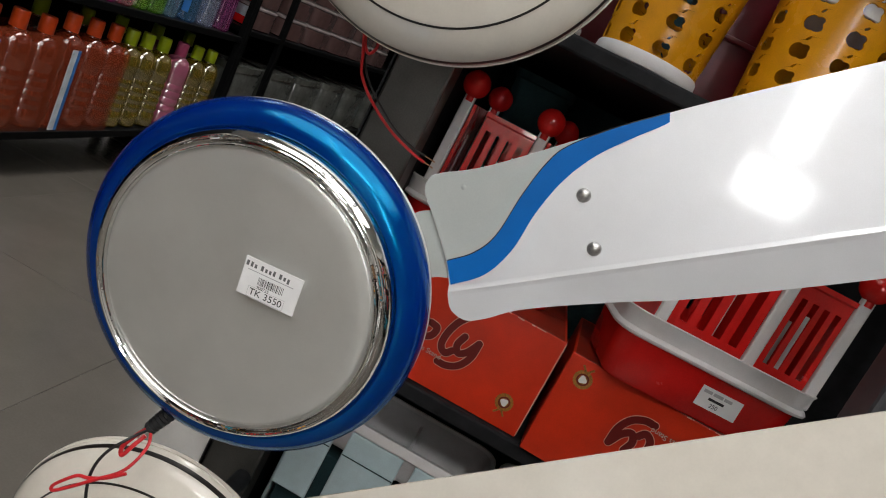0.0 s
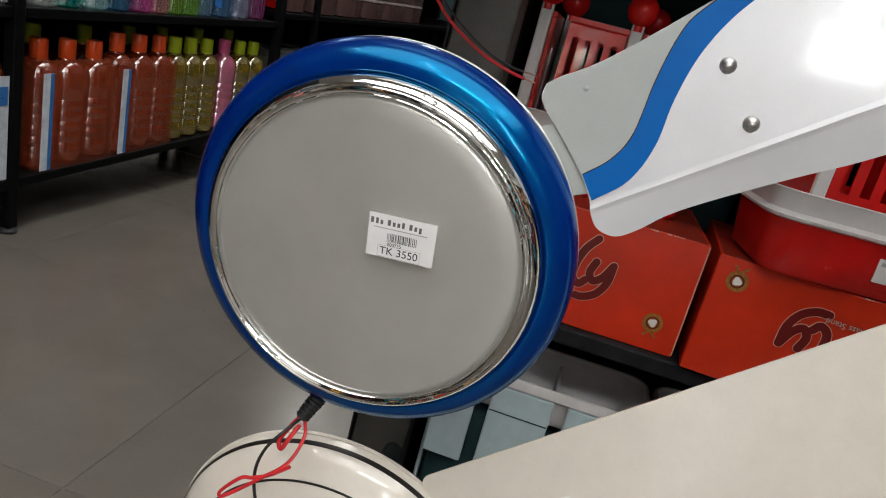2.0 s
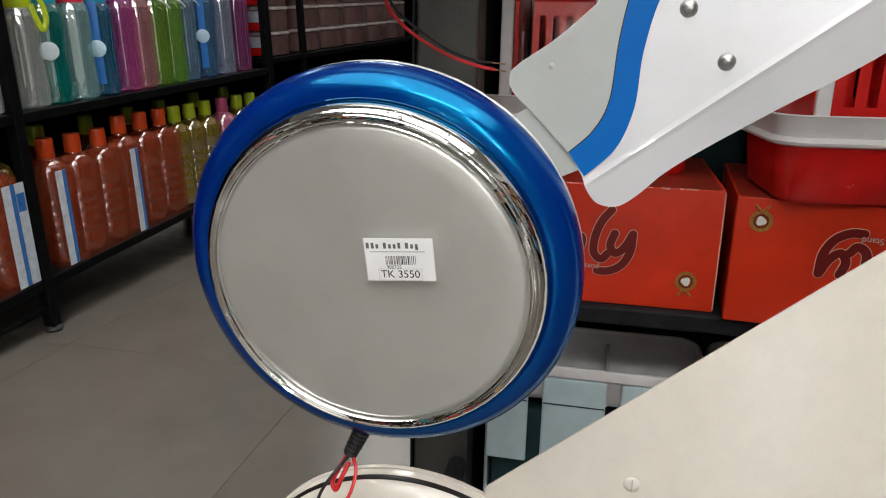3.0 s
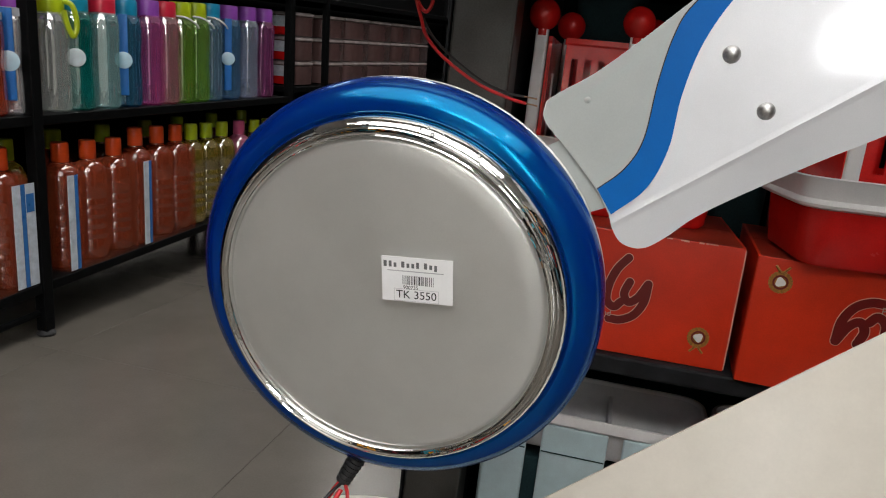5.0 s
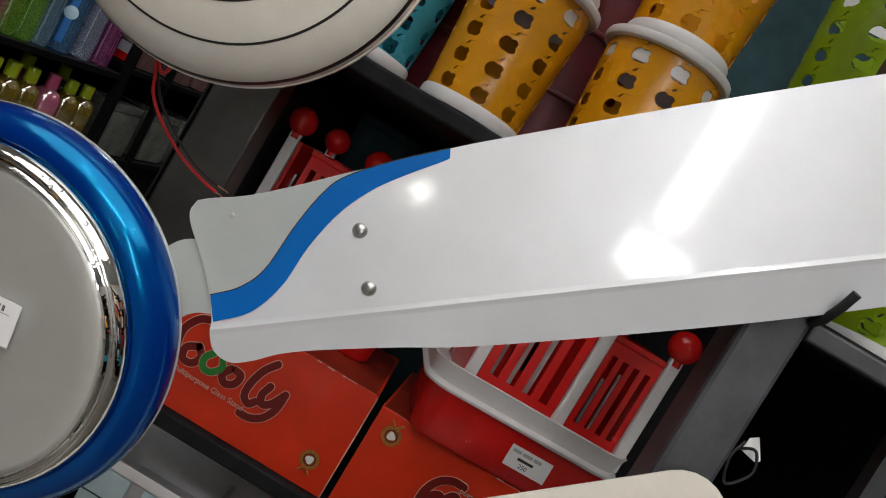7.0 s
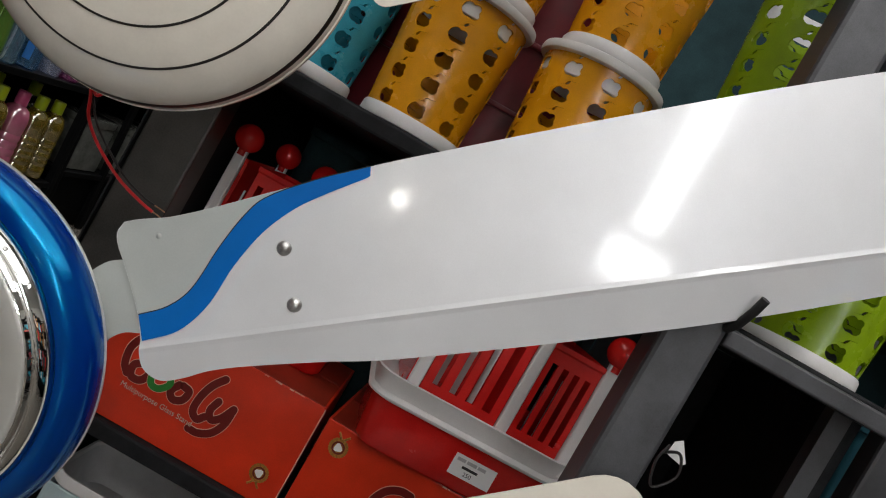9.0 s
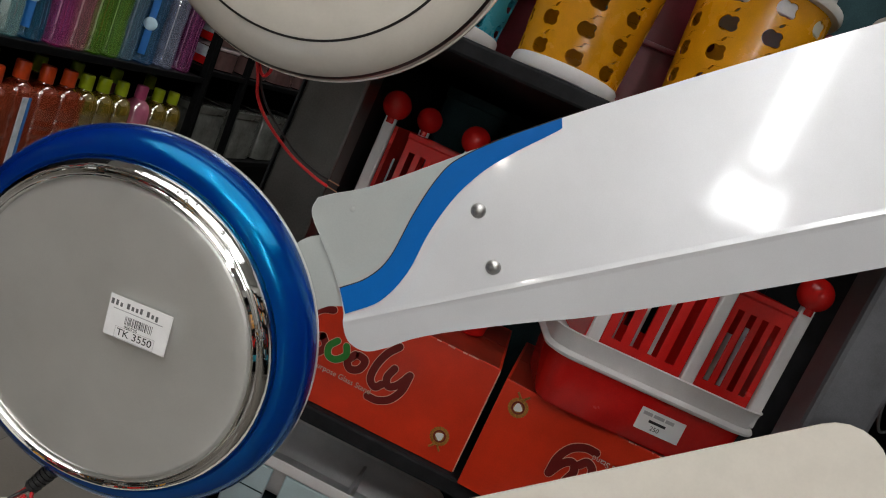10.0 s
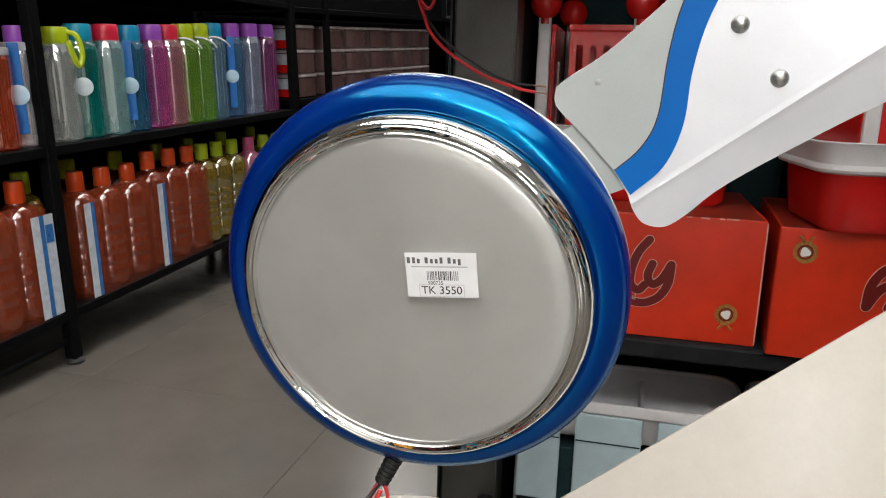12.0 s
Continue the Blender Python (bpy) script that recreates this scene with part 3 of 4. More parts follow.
# the next bay of the unit, dark plastic bins on black boards
bay = thing("gondola_shelf", "black steel shop shelf bay with dark bins", "shelf")
for z in (0.30, 0.62, 0.94, 1.26):
    part("shelf_board", block(0.72, 2.5, 0.34, 0.73, z - 0.018, z, 0.002), STEEL_K, bay, "black shelf board")
part("side_panel", block(0.70, 0.716, 0.32, 0.74, 0, 1.9, 0.002), STEEL_G, bay)
for k in range(12):
    z = (0.30, 0.62, 0.94)[k % 3]
    x = 0.80 + 0.19 * (k // 3) + 0.03 * (k % 3)
    g = thing("storage_bin", "dark teal plastic storage bin on the shelf", "bin", "dark bins on the next bay", pose(x + 0.02, 0.46, z + 0.0002))
    part("body", rings_mesh([(rounded(0.13, 0.18, 0.015), 0), (rounded(0.16, 0.21, 0.018), 0.17), (rounded(0.17, 0.22, 0.02), 0.172), (rounded(0.17, 0.22, 0.02), 0.184), (rounded(0.15, 0.20, 0.016), 0.184), (rounded(0.12, 0.16, 0.014), 0.01)], True, True), (NAVY, TEAL_D, NAVY)[k % 3], g, "", True)


# ---------------------------------------------------------------- red cartons
def seal(parent, x, y, z, flip):
    """A small gold award seal: scalloped rim, dark ring, pale centre and two ribbon tails."""
    rim = lathe([(0.0, 0.0002), (0.0102, 0.0002), (0.0103, 0.0)], 40)
    for v in rim.verts:
        k = 1 + 0.035 * math.cos(20 * math.atan2(v.co.y, v.co.x))
        v.co.x, v.co.y = v.co.x * k, v.co.y * k
    o = part("gold_seal", rim, GOLD, parent, "round gold seal print")
    o.matrix_local = pose(x, y, z, 90, 0, 0) @ pose(0, 0, 0, 0, 0, 180 if flip else 0)
    part("seal_ring", lathe([(0.0050, 0.0003), (0.0052, 0.0005), (0.0066, 0.0005), (0.0068, 0.0003)], 32), MARK, o)
    c = lathe([(0.0, 0.0006), (0.0041, 0.0006), (0.0043, 0.0002)], 14)
    for v in c.verts:
        k = 1 + 0.16 * math.cos(3 * math.atan2(v.co.y, v.co.x) + 0.6)
        v.co.x, v.co.y = v.co.x * k, v.co.y * k
    part("seal_centre", c, PAPER, o)
    for a in (-1, 1):
        part("seal_ribbon", tube([Vector((a * 0.001, 0.009, 0.0003)), Vector((a * 0.004, 0.0125, 0.0003)), Vector((a * 0.0062, 0.0148, 0.0003))], 0.0012, 6), GOLD, o)


def ribbon(path, w):
    """The outline of a thick stroke with round ends."""
    pts = spline([(p[0], p[1], 0) for p in path], 8)
    left, right = [], []
    for i, p in enumerate(pts):
        d = (pts[min(i + 1, len(pts) - 1)] - pts[max(i - 1, 0)]).normalized()
        n = Vector((-d.y, d.x, 0)) * w
        left.append(p + n)
        right.append(p - n)
    d0, d1 = (pts[0] - pts[1]).normalized() * w, (pts[-1] - pts[-2]).normalized() * w

    def cap(c, d, n):
        return [c + d * math.sin(t) + n * math.cos(t) for t in (math.pi * k / 6 for k in range(1, 6))]
    out = left + cap(pts[-1], d1, left[-1] - pts[-1]) + right[::-1] + cap(pts[0], d0, right[0] - pts[0])
    return [(p.x, p.y) for p in out]


def strokes(parent, lines, y, w, mat, edge):
    """Thick printed strokes with a pale outline, in the xz plane."""
    for k, ln in enumerate(lines):
        part("print_outline", sheet(ribbon(ln, w + 0.0007), y - 0.00006 * k, 0.00002), edge, parent)
    for k, ln in enumerate(lines):
        part("print_mark", sheet(ribbon(ln, w), y - 0.0005 - 0.00006 * k, 0.00002), mat, parent)


def carton(label, m, w, d, h):
    c = thing("carton", label, "cardboard box", "red cartons on the shelf", m)
    part("front_panel", block(0.0004, w - 0.0004, 0, 0.003, 0.0004, h - 0.0004, 0.0008), CARTON, c, "glossy red printed front")
    part("side_panel", block(0, 0.003, 0.0032, d - 0.0032, 0, h, 0.0006), CARTON, c)
    part("side_panel", block(w - 0.003, w, 0.0032, d - 0.0032, 0, h, 0.0006), CARTON, c)
    part("back_panel", block(0, w, d - 0.003, d, 0, h), CARTON, c)
    part("bottom", block(0.0032, w - 0.0032, 0.0032, d - 0.0032, 0, 0.003), CARTON_D, c)
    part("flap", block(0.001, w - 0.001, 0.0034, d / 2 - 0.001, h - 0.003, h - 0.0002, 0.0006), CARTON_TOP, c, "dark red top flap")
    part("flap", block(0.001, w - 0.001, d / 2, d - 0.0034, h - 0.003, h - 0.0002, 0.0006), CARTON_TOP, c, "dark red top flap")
    for k in range(12):
        a = w * random.uniform(0.45, 0.95)
        part("worn_edge", block(a, a + random.uniform(0.001, 0.005), -0.0002, 0.0008, h - random.uniform(0.0010, 0.0018), h - 0.0003), OUTLINE, c)
    part("glued_seam", block(w - 0.0008, w + 0.0004, -0.0004, 0.0010, 0.002, h - 0.002), OUTLINE, c, "pale worn cardboard edge")
    return c


c1 = carton("red printed cardboard box with script mark, closed", pose(0.026, 0.300, 0.4192), 0.230, 0.20, 0.1225)
CAPTION = material("pale_caption_print", (0.62, 0.46, 0.40), 0.4, 0, 0.1, 60)


def carton_print(c, m):
    """The printed side: a thick script mark with pale outline, a green letter, one line of words, a seal."""
    red = [[(0.047, 0.1020), (0.034, 0.0960), (0.025, 0.0800), (0.0265, 0.0620), (0.033, 0.0530)],
           [(0.047, 0.0715), (0.036, 0.0640), (0.0385, 0.0525), (0.049, 0.0530), (0.054, 0.0630), (0.048, 0.0715)],
           [(0.087, 0.0690), (0.082, 0.0590), (0.088, 0.0525), (0.097, 0.0570), (0.099, 0.0675), (0.091, 0.0700)],
           [(0.126, 0.0975), (0.117, 0.0850), (0.1115, 0.0680), (0.1115, 0.0530), (0.119, 0.0470), (0.125, 0.0530)],
           [(0.1305, 0.0740), (0.1270, 0.0620), (0.1320, 0.0540), (0.1405, 0.0600), (0.1480, 0.0745)],
           [(0.1480, 0.0745), (0.1465, 0.0560), (0.1390, 0.0420), (0.1270, 0.0350), (0.1160, 0.0345)]]
    green = [[(0.064, 0.0740), (0.0580, 0.0650), (0.0610, 0.0555), (0.0700, 0.0550), (0.0780, 0.0640), (0.0750, 0.0730)]]
    e = part("script_mark", sheet(ribbon(red[0], 0.0038), -0.0004, 0.00002), MARK, c, "dark red script mark with pale outline")
    e.matrix_local = m
    strokes(e, red, -0.0006, 0.0040, MARK, OUTLINE)
    strokes(e, green, -0.0012, 0.0036, GREEN_P, OUTLINE)
    words("caption", "Multipurpose Glass Stand", 0.0082, MARK, e, pose(0.0752, -0.0019, 0.0402, 90, 1.2, 0))
    words("caption", "Multipurpose Glass Stand", 0.0082, CAPTION, e, pose(0.0755, -0.0021, 0.0405, 90, 1.2, 0), "pale line of printed words")


carton_print(c1, Matrix.Identity(4))
seal(c1, 0.2020, -0.0002, 0.0300, True)
c2 = carton("red printed cardboard box standing upside down", pose(0.2635, 0.2830, 0.4192, 0, 0, -4), 0.230, 0.20, 0.1215)
carton_print(c2, pose(0.2245, 0, 0.1301, 0, 180, 0))
seal(c2, 0.0225, -0.0002, 0.0998, False)


# ---------------------------------------------------------------- dish racks: red tub, white tray, posts and slotted holders
def dish_rack(label, m, w, d, posts, tag=False):
    r = thing("dish_rack", label, "dish rack", "dish racks on the cartons", m)
    cx, cy = w / 2, d / 2
    bm = rings_mesh([(rounded(w - 0.034, d - 0.034, 0.018, 6, cx, cy), 0.0), (rounded(w - 0.026, d - 0.026, 0.022, 6, cx, cy), 0.004), (rounded(w - 0.016, d - 0.016, 0.024, 6, cx, cy), 0.052)], True, True)
    part("tub", bm, RED_PL, r, "glossy red plastic tub", True)
    bm = rings_mesh([(rounded(w - 0.014, d - 0.014, 0.024, 6, cx, cy), 0.050), (rounded(w - 0.002, d - 0.002, 0.027, 6, cx, cy), 0.052), (rounded(w, d, 0.028, 6, cx, cy), 0.0545), (rounded(w - 0.003, d - 0.003, 0.027, 6, cx, cy), 0.057),
                     (rounded(w - 0.008, d - 0.008, 0.026, 6, cx, cy), 0.0585), (rounded(w - 0.003, d - 0.003, 0.027, 6, cx, cy), 0.074), (rounded(w, d, 0.028, 6, cx, cy), 0.0765), (rounded(w - 0.004, d - 0.004, 0.026, 6, cx, cy), 0.0775),
                     (rounded(w - 0.010, d - 0.010, 0.024, 6, cx, cy), 0.075), (rounded(w - 0.014, d - 0.014, 0.022, 6, cx, cy), 0.062)], True, True)
    part("tray", bm, WHITE_PL, r, "white plastic drip tray", True)
    for px, py in posts:
        p = part("post", block(px - 0.0065, px + 0.0065, py - 0.004, py + 0.004, 0.060, 0.186, 0.002), WHITE_PL, r, "flat white plastic post")
        bm = bmesh.new()
        bmesh.ops.create_uvsphere(bm, u_segments=24, v_segments=14, radius=0.0162, matrix=Matrix.Translation((px, py, 0.199)))
        tube([Vector((px, py, 0.178)), Vector((px, py, 0.188))], 0.006, 12, bm)
        part("knob", bm, RED_PL, p, "round red knob", True)
    xs = sorted({round(p[0], 3) for p in posts})
    for a, b in zip(xs, xs[1:]):
        holder(r, a + 0.0075, b - 0.0075, d)
    if tag:
        t = part("price_tag", block(0.108, 0.153, -0.0012, -0.0004, 0.0160, 0.0380), PAPER, r, "small white price tag")
        bm = bmesh.new()
        for a, b in ((0.111, 0.120), (0.1215, 0.132), (0.1335, 0.142)):
            box(bm, a, b, -0.0016, -0.0011, 0.0315, 0.0348)
        part("heading_bars", bm, INK_G, t)
        bm = bmesh.new()
        box(bm, 0.119, 0.136, -0.0016, -0.0011, 0.0256, 0.0282)
        part("stamp_bar", bm, INK, t)
        words("price", "250", 0.0062, INK, t, pose(0.1275, -0.0013, 0.0208, 90, 0, 0))
        t.matrix_local = Matrix.Translation((0, 0.0105, 0))
    return r


def holder(parent, x0, x1, d):
    """A red cutlery holder: one moulded wall with tall slots in front and back, a flared lip and a floor."""
    y0, y1, n = 0.014, d - 0.014, 4
    cols = []                                  # (x, y, slot follows)
    for sgn, ya in ((1, y0), (-1, y1)):
        xs = [x0, x1] if sgn > 0 else [x1, x0]
        step = (xs[1] - xs[0]) / (2 * n + 1)
        for k in range(2 * n + 1):
            cols.append((xs[0] + k * step, ya, k % 2 == 1))
        cols.append((xs[1], ya, False))
    cx, cy = (x0 + x1) / 2, d / 2
    levels = ((0.0632, 1.0), (0.084, 1.0), (0.158, 1.0), (0.171, 1.0), (0.173, 1.03), (0.178, 1.03))
    bm = bmesh.new()
    rows = [[bm.verts.new((cx + (x - cx) * s, cy + (y - cy) * s, z)) for x, y, _ in cols] for z, s in levels]
    m = len(cols)
    for j, (lo, hi) in enumerate(zip(rows, rows[1:])):
        for i in range(m):
            if not (j == 1 and cols[i][2]):
                bm.faces.new((lo[i], lo[(i + 1) % m], hi[(i + 1) % m], hi[i]))
    bm.faces.new(rows[0])
    h = part("cutlery_holder", bm, RED_PL, parent, "slotted red plastic cutlery holder")
    h.modifiers.new("thick", "SOLIDIFY").thickness = 0.0022
    for k in range(3):
        c = x0 + (k + 0.9) * (x1 - x0) / n
        part("insert_card", block(c - 0.003, c + 0.003, d * 0.36, d * 0.36 + 0.002, 0.0665, 0.118 + 0.012 * k), WHITE_PL, h)


dish_rack("red and white plastic dish rack with round knobs on a carton", pose(0.006, 0.3560, 0.5418), 0.232, 0.142, [(0.026, 0.014), (0.121, 0.020), (0.214, 0.014), (0.045, 0.126), (0.140, 0.126)])
dish_rack("red and white dish rack with price tag", pose(0.2820, 0.2430, 0.5418, 0, 0, 6), 0.218, 0.150, [(0.037, 0.014), (0.134, 0.014), (0.204, 0.014), (0.036, 0.134), (0.134, 0.134)], True)


# ---------------------------------------------------------------- perforated baskets
def bump_at(a, at, w):
    d = (a - at + math.pi) % (2 * math.pi) - math.pi
    return math.exp(-(d / w) ** 2)


def perforated(cols, rows, r0, r1, z0, z1, thick=0.0016):
    """A tapered round wall with thickness: cells, each with an apple-shaped hole and a leaf-shaped slit through it."""
    verts, normals, faces, keys = [], [], [], {}

    def vert(u, v, inner, kind, n=None):
        t, a = v / rows, 2 * math.pi * u / cols
        r = r0 + (r1 - r0) * t - (thick if inner else 0.0)
        out = Vector((math.cos(a), math.sin(a), 0))
        key = (round(u % cols, 4), round(v, 4), inner, kind)
        if key not in keys:
            keys[key] = len(verts)
            verts.append((r * out.x, r * out.y, z0 + (z1 - z0) * t))
            normals.append(tuple(out * -1 if inner else out) if n is None else n)
        return keys[key]

    def cell(u0, u1, v0, v1, hole, tag):
        k, sq, hl = 24, [], []
        for s in range(k):
            side, f = divmod(s, k // 4)
            f /= k // 4
            sx, sy = [(1 - f, 1), (0, 1 - f), (f, 0), (1, f)][side]
            sq.append((u0 + (u1 - u0) * sx, v0 + (v1 - v0) * sy))
            hl.append(hole(2 * math.pi * s / k + math.pi / 4))
        for s in range(k):
            n = (s + 1) % k
            faces.append([vert(*p, False, 0) for p in (sq[s], sq[n], hl[n], hl[s])])
            faces.append([vert(*p, True, 0) for p in (hl[s], hl[n], sq[n], sq[s])])
            a = 2 * math.pi * hl[s][0] / cols
            mid = 2 * math.pi * s / k + math.pi / 4
            nn = (math.sin(a) * math.cos(mid), -math.cos(a) * math.cos(mid), -math.sin(mid))
            faces.append([vert(*hl[s], False, tag + s, nn), vert(*hl[n], False, tag + s, nn), vert(*hl[n], True, tag + s, nn), vert(*hl[s], True, tag + s, nn)])
    for j in range(rows):
        for i in range(cols):
            def apple(a):
                rr = 1 + 0.08 * math.cos(2 * a) - 0.24 * bump_at(a, math.pi / 2, 0.30) - 0.14 * bump_at(a, -math.pi / 2, 0.3) - 0.34 * bump_at(a, 0.12, 0.34)
                return i + 0.5 + 0.235 * rr * math.cos(a), j + 0.38 + 0.32 * rr * math.sin(a)

            def leaf(a):
                p, q = 0.085 * math.cos(a), 0.032 * math.sin(a)
                return i + 0.55 + 0.55 * p - 0.8 * q, j + 0.85 + 1.0 * p + 0.7 * q
            cell(i, i + 1, j, j + 0.72, apple, 1)
            cell(i, i + 1, j + 0.72, j + 1, leaf, 101)
    me = bpy.data.meshes.new("wall")
    me.from_pydata(verts, [], faces)
    me.polygons.foreach_set("use_smooth", [True] * len(me.polygons))
    me.normals_split_custom_set_from_vertices(normals)
    return me


BASKET_ME = {}
RIM = [(0.0600, 0.146), (0.0630, 0.145), (0.0675, 0.1465), (0.0690, 0.150), (0.0680, 0.1545), (0.0640, 0.156), (0.0605, 0.154), (0.0598, 0.150), (0.0590, 0.127), (0.0580, 0.126), (0.0588, 0.153)]
BASE = [(0.0, 0.0), (0.050, 0.0), (0.0550, 0.001), (0.0562, 0.004), (0.0555, 0.0125), (0.0540, 0.0150), (0.051, 0.0145)]


def basket(colour, name, x, y, z, turn):
    b = thing("basket", "round %s plastic basket with apple-shaped holes and white rims" % name, "basket", "perforated baskets", pose(x, y, z, 0, 0, turn))
    if name not in BASKET_ME:
        BASKET_ME[name] = perforated(9, 5, 0.0532, 0.0618, 0.013, 0.148)
        BASKET_ME[name].materials.append(colour)
    w = new("wall", BASKET_ME[name])
    w.parent = b
    w["label"] = "%s perforated wall" % name
    part("rim", lathe(RIM, 48), WHITE_PL, b, "white plastic rim", True)
    part("base", lathe(BASE, 48), WHITE_PL, b, "white plastic base ring", True)
    return b


for col, name, x, y, z, turn in ((TEAL, "teal", 0.056, 0.328, 0.8242, 10), (YELLOW, "yellow", 0.1865, 0.326, 0.8242, 14.7), (YELLOW, "yellow", 0.3330, 0.322, 0.8242, 20),
                                 (TEAL, "teal", 0.060, 0.330, 0.9805, 30), (YELLOW, "yellow", 0.190, 0.328, 0.9805, 18), (YELLOW, "yellow", 0.334, 0.322, 0.9805, 2),
                                 (LIME, "lime green", 0.485, 0.270, 0.8242, 8), (LIME, "lime green", 0.490, 0.272, 0.9805, 25), (LIME, "lime green", 0.600, 0.222, 0.8084, 15)):
    basket(col, name, x, y, z, turn)
for x, h in ((0.12, 0.30), (0.262, 0.30), (0.404, 0.15)):
    b = thing("storage_bin", "maroon plastic bin behind the baskets", "bin", "maroon bins", pose(x, 0.455, 0.8242))
    bm = rings_mesh([(rounded(0.10, 0.12, 0.012), 0.0), (rounded(0.128, 0.14, 0.014), h), (rounded(0.134, 0.146, 0.016), h + 0.002), (rounded(0.134, 0.146, 0.016), h + 0.012), (rounded(0.122, 0.134, 0.012), h + 0.012), (rounded(0.10, 0.11, 0.012), 0.02)], True, True)
    part("body", bm, MAROON, b, "", True)
    for zz in (0.27 * h, 0.53 * h, 0.8 * h):
        part("rib", block(-0.055, 0.055, -0.074, -0.066, zz, zz + 0.006, 0.002), MAROON, b)

# ---------------------------------------------------------------- lowest shelf: storage boxes
def storage_box(x, y, w, d, h, label):
    """A slotted box: dark core, pale panels, a white rim and a grey tray let into it."""
    b = thing("storage_box", label, "storage box", "storage boxes on the lowest shelf", pose(x, y, 0.0782))
    cx, cy = w / 2, d / 2
    part("core", block(0.010, w - 0.010, 0.010, d - 0.010, 0, h - 0.060, 0.002), NAVY, b)
    for a, e in ((0.004, 0.050), (0.0655, 0.1345), (0.150, 0.219)):
        part("panel", block(a, e, 0.0010, 0.0055, h - 0.122, h - 0.014, 0.002), ICE, b, "pale blue plastic panel")
        part("panel_line", block(a + 0.001, e - 0.001, 0.0002, 0.0009, h - 0.046, h - 0.0448), NAVY, b)
    for xx in (0.001, w - 0.0055):
        part("panel", block(xx, xx + 0.0045, 0.012, d - 0.012, 0, h - 0.014, 0.002), ICE, b, "pale blue plastic panel")
    part("panel", block(0.008, w - 0.008, d - 0.0095, d - 0.0045, 0, h - 0.060, 0.002), ICE, b, "pale blue plastic panel")
    bm = rings_mesh([(rounded(w - 0.004, d - 0.004, 0.026, 6, cx, cy), h - 0.0135), (rounded(w, d, 0.028, 6, cx, cy), h - 0.0115), (rounded(w, d, 0.028, 6, cx, cy), h - 0.003), (rounded(w - 0.003, d - 0.003, 0.027, 6, cx, cy), h),
                     (rounded(w - 0.009, d - 0.009, 0.024, 6, cx, cy), h - 0.0005), (rounded(w - 0.012, d - 0.012, 0.024, 6, cx, cy), h - 0.0135)], False, False)
    part("rim", bm, WHITE_PL, b, "white plastic rim", True)
    bm = rings_mesh([(rounded(w - 0.0125, d - 0.0125, 0.024, 6, cx, cy), h - 0.004), (rounded(w - 0.020, d - 0.020, 0.022, 6, cx, cy), h - 0.040), (rounded(w - 0.032, d - 0.032, 0.018, 6, cx, cy), h - 0.048)], False, True)
    part("inner_tray", bm, GREY_PL, b, "grey plastic inner tray", True)
    part("divider", block(w * 0.56 - 0.002, w * 0.56 + 0.002, 0.012, d - 0.012, h - 0.047, h - 0.014), GREY_PL, b)
    return b


storage_box(0.028, 0.322, 0.240, 0.125, 0.255, "pale blue slotted storage box with white rim")
storage_box(0.274, 0.322, 0.240, 0.125, 0.255, "pale blue slotted storage box with white rim")
j = thing("jar", "green plastic jar with a red label", "jar", m=pose(0.046, 0.50, 0.0782))
part("body", lathe([(0.0, 0.0), (0.026, 0.0), (0.029, 0.004), (0.029, 0.15), (0.024, 0.165), (0.0, 0.165)], 24), material("green_jar", (0.02, 0.10, 0.035), 0.2, 0, 0.1), j, "", True)
part("label", lathe([(0.0294, 0.05), (0.0298, 0.052), (0.0298, 0.11), (0.0294, 0.112)], 24), RED_PL, j, "", True)

# clutter hanging beside the dark bin
p = thing("paper_tag", "crumpled white paper tag with a black cord", "tag", m=Matrix.Translation((0.5100, 0.118, 0.700)))
bm = sheet([(-0.003, -0.003), (0.011, -0.006), (0.014, -0.003), (0.003, 0.012), (-0.002, 0.008)], 0, 0.0008, lambda a, b: 0.25 * abs(a - 0.004))
part("paper", bm, PAPER, p)
part("cord", tube(spline([(-0.006, 0.004, -0.004), (0.004, -0.004, 0.002), (0.010, -0.004, -0.014), (-0.002, -0.002, -0.030), (-0.008, 0.0, -0.012), (-0.004, 0.002, 0.004)], 8), 0.0012, 6), WIRE_K, p, "", True)

# dark goods far back in the unit, above the dish racks
for k, (x, z, h, col) in enumerate(((0.09, 0.4192, 0.36, NAVY), (0.18, 0.4192, 0.31, MAROON), (0.27, 0.4192, 0.34, NAVY), (0.36, 0.4192, 0.33, MAROON))):
    g = thing("plastic_bucket", "dark plastic bucket at the back of the shelf", "bucket", "buckets at the back of the shelf", pose(x, 0.57, z))
    part("body", rings_mesh([(rounded(0.070, 0.08, 0.02), 0), (rounded(0.080, 0.10, 0.02), h), (rounded(0.086, 0.106, 0.022), h + 0.002), (rounded(0.086, 0.106, 0.022), h + 0.012), (rounded(0.074, 0.094, 0.018), h + 0.012), (rounded(0.066, 0.076, 0.018), 0.01)], True, True), col, g, "", True)

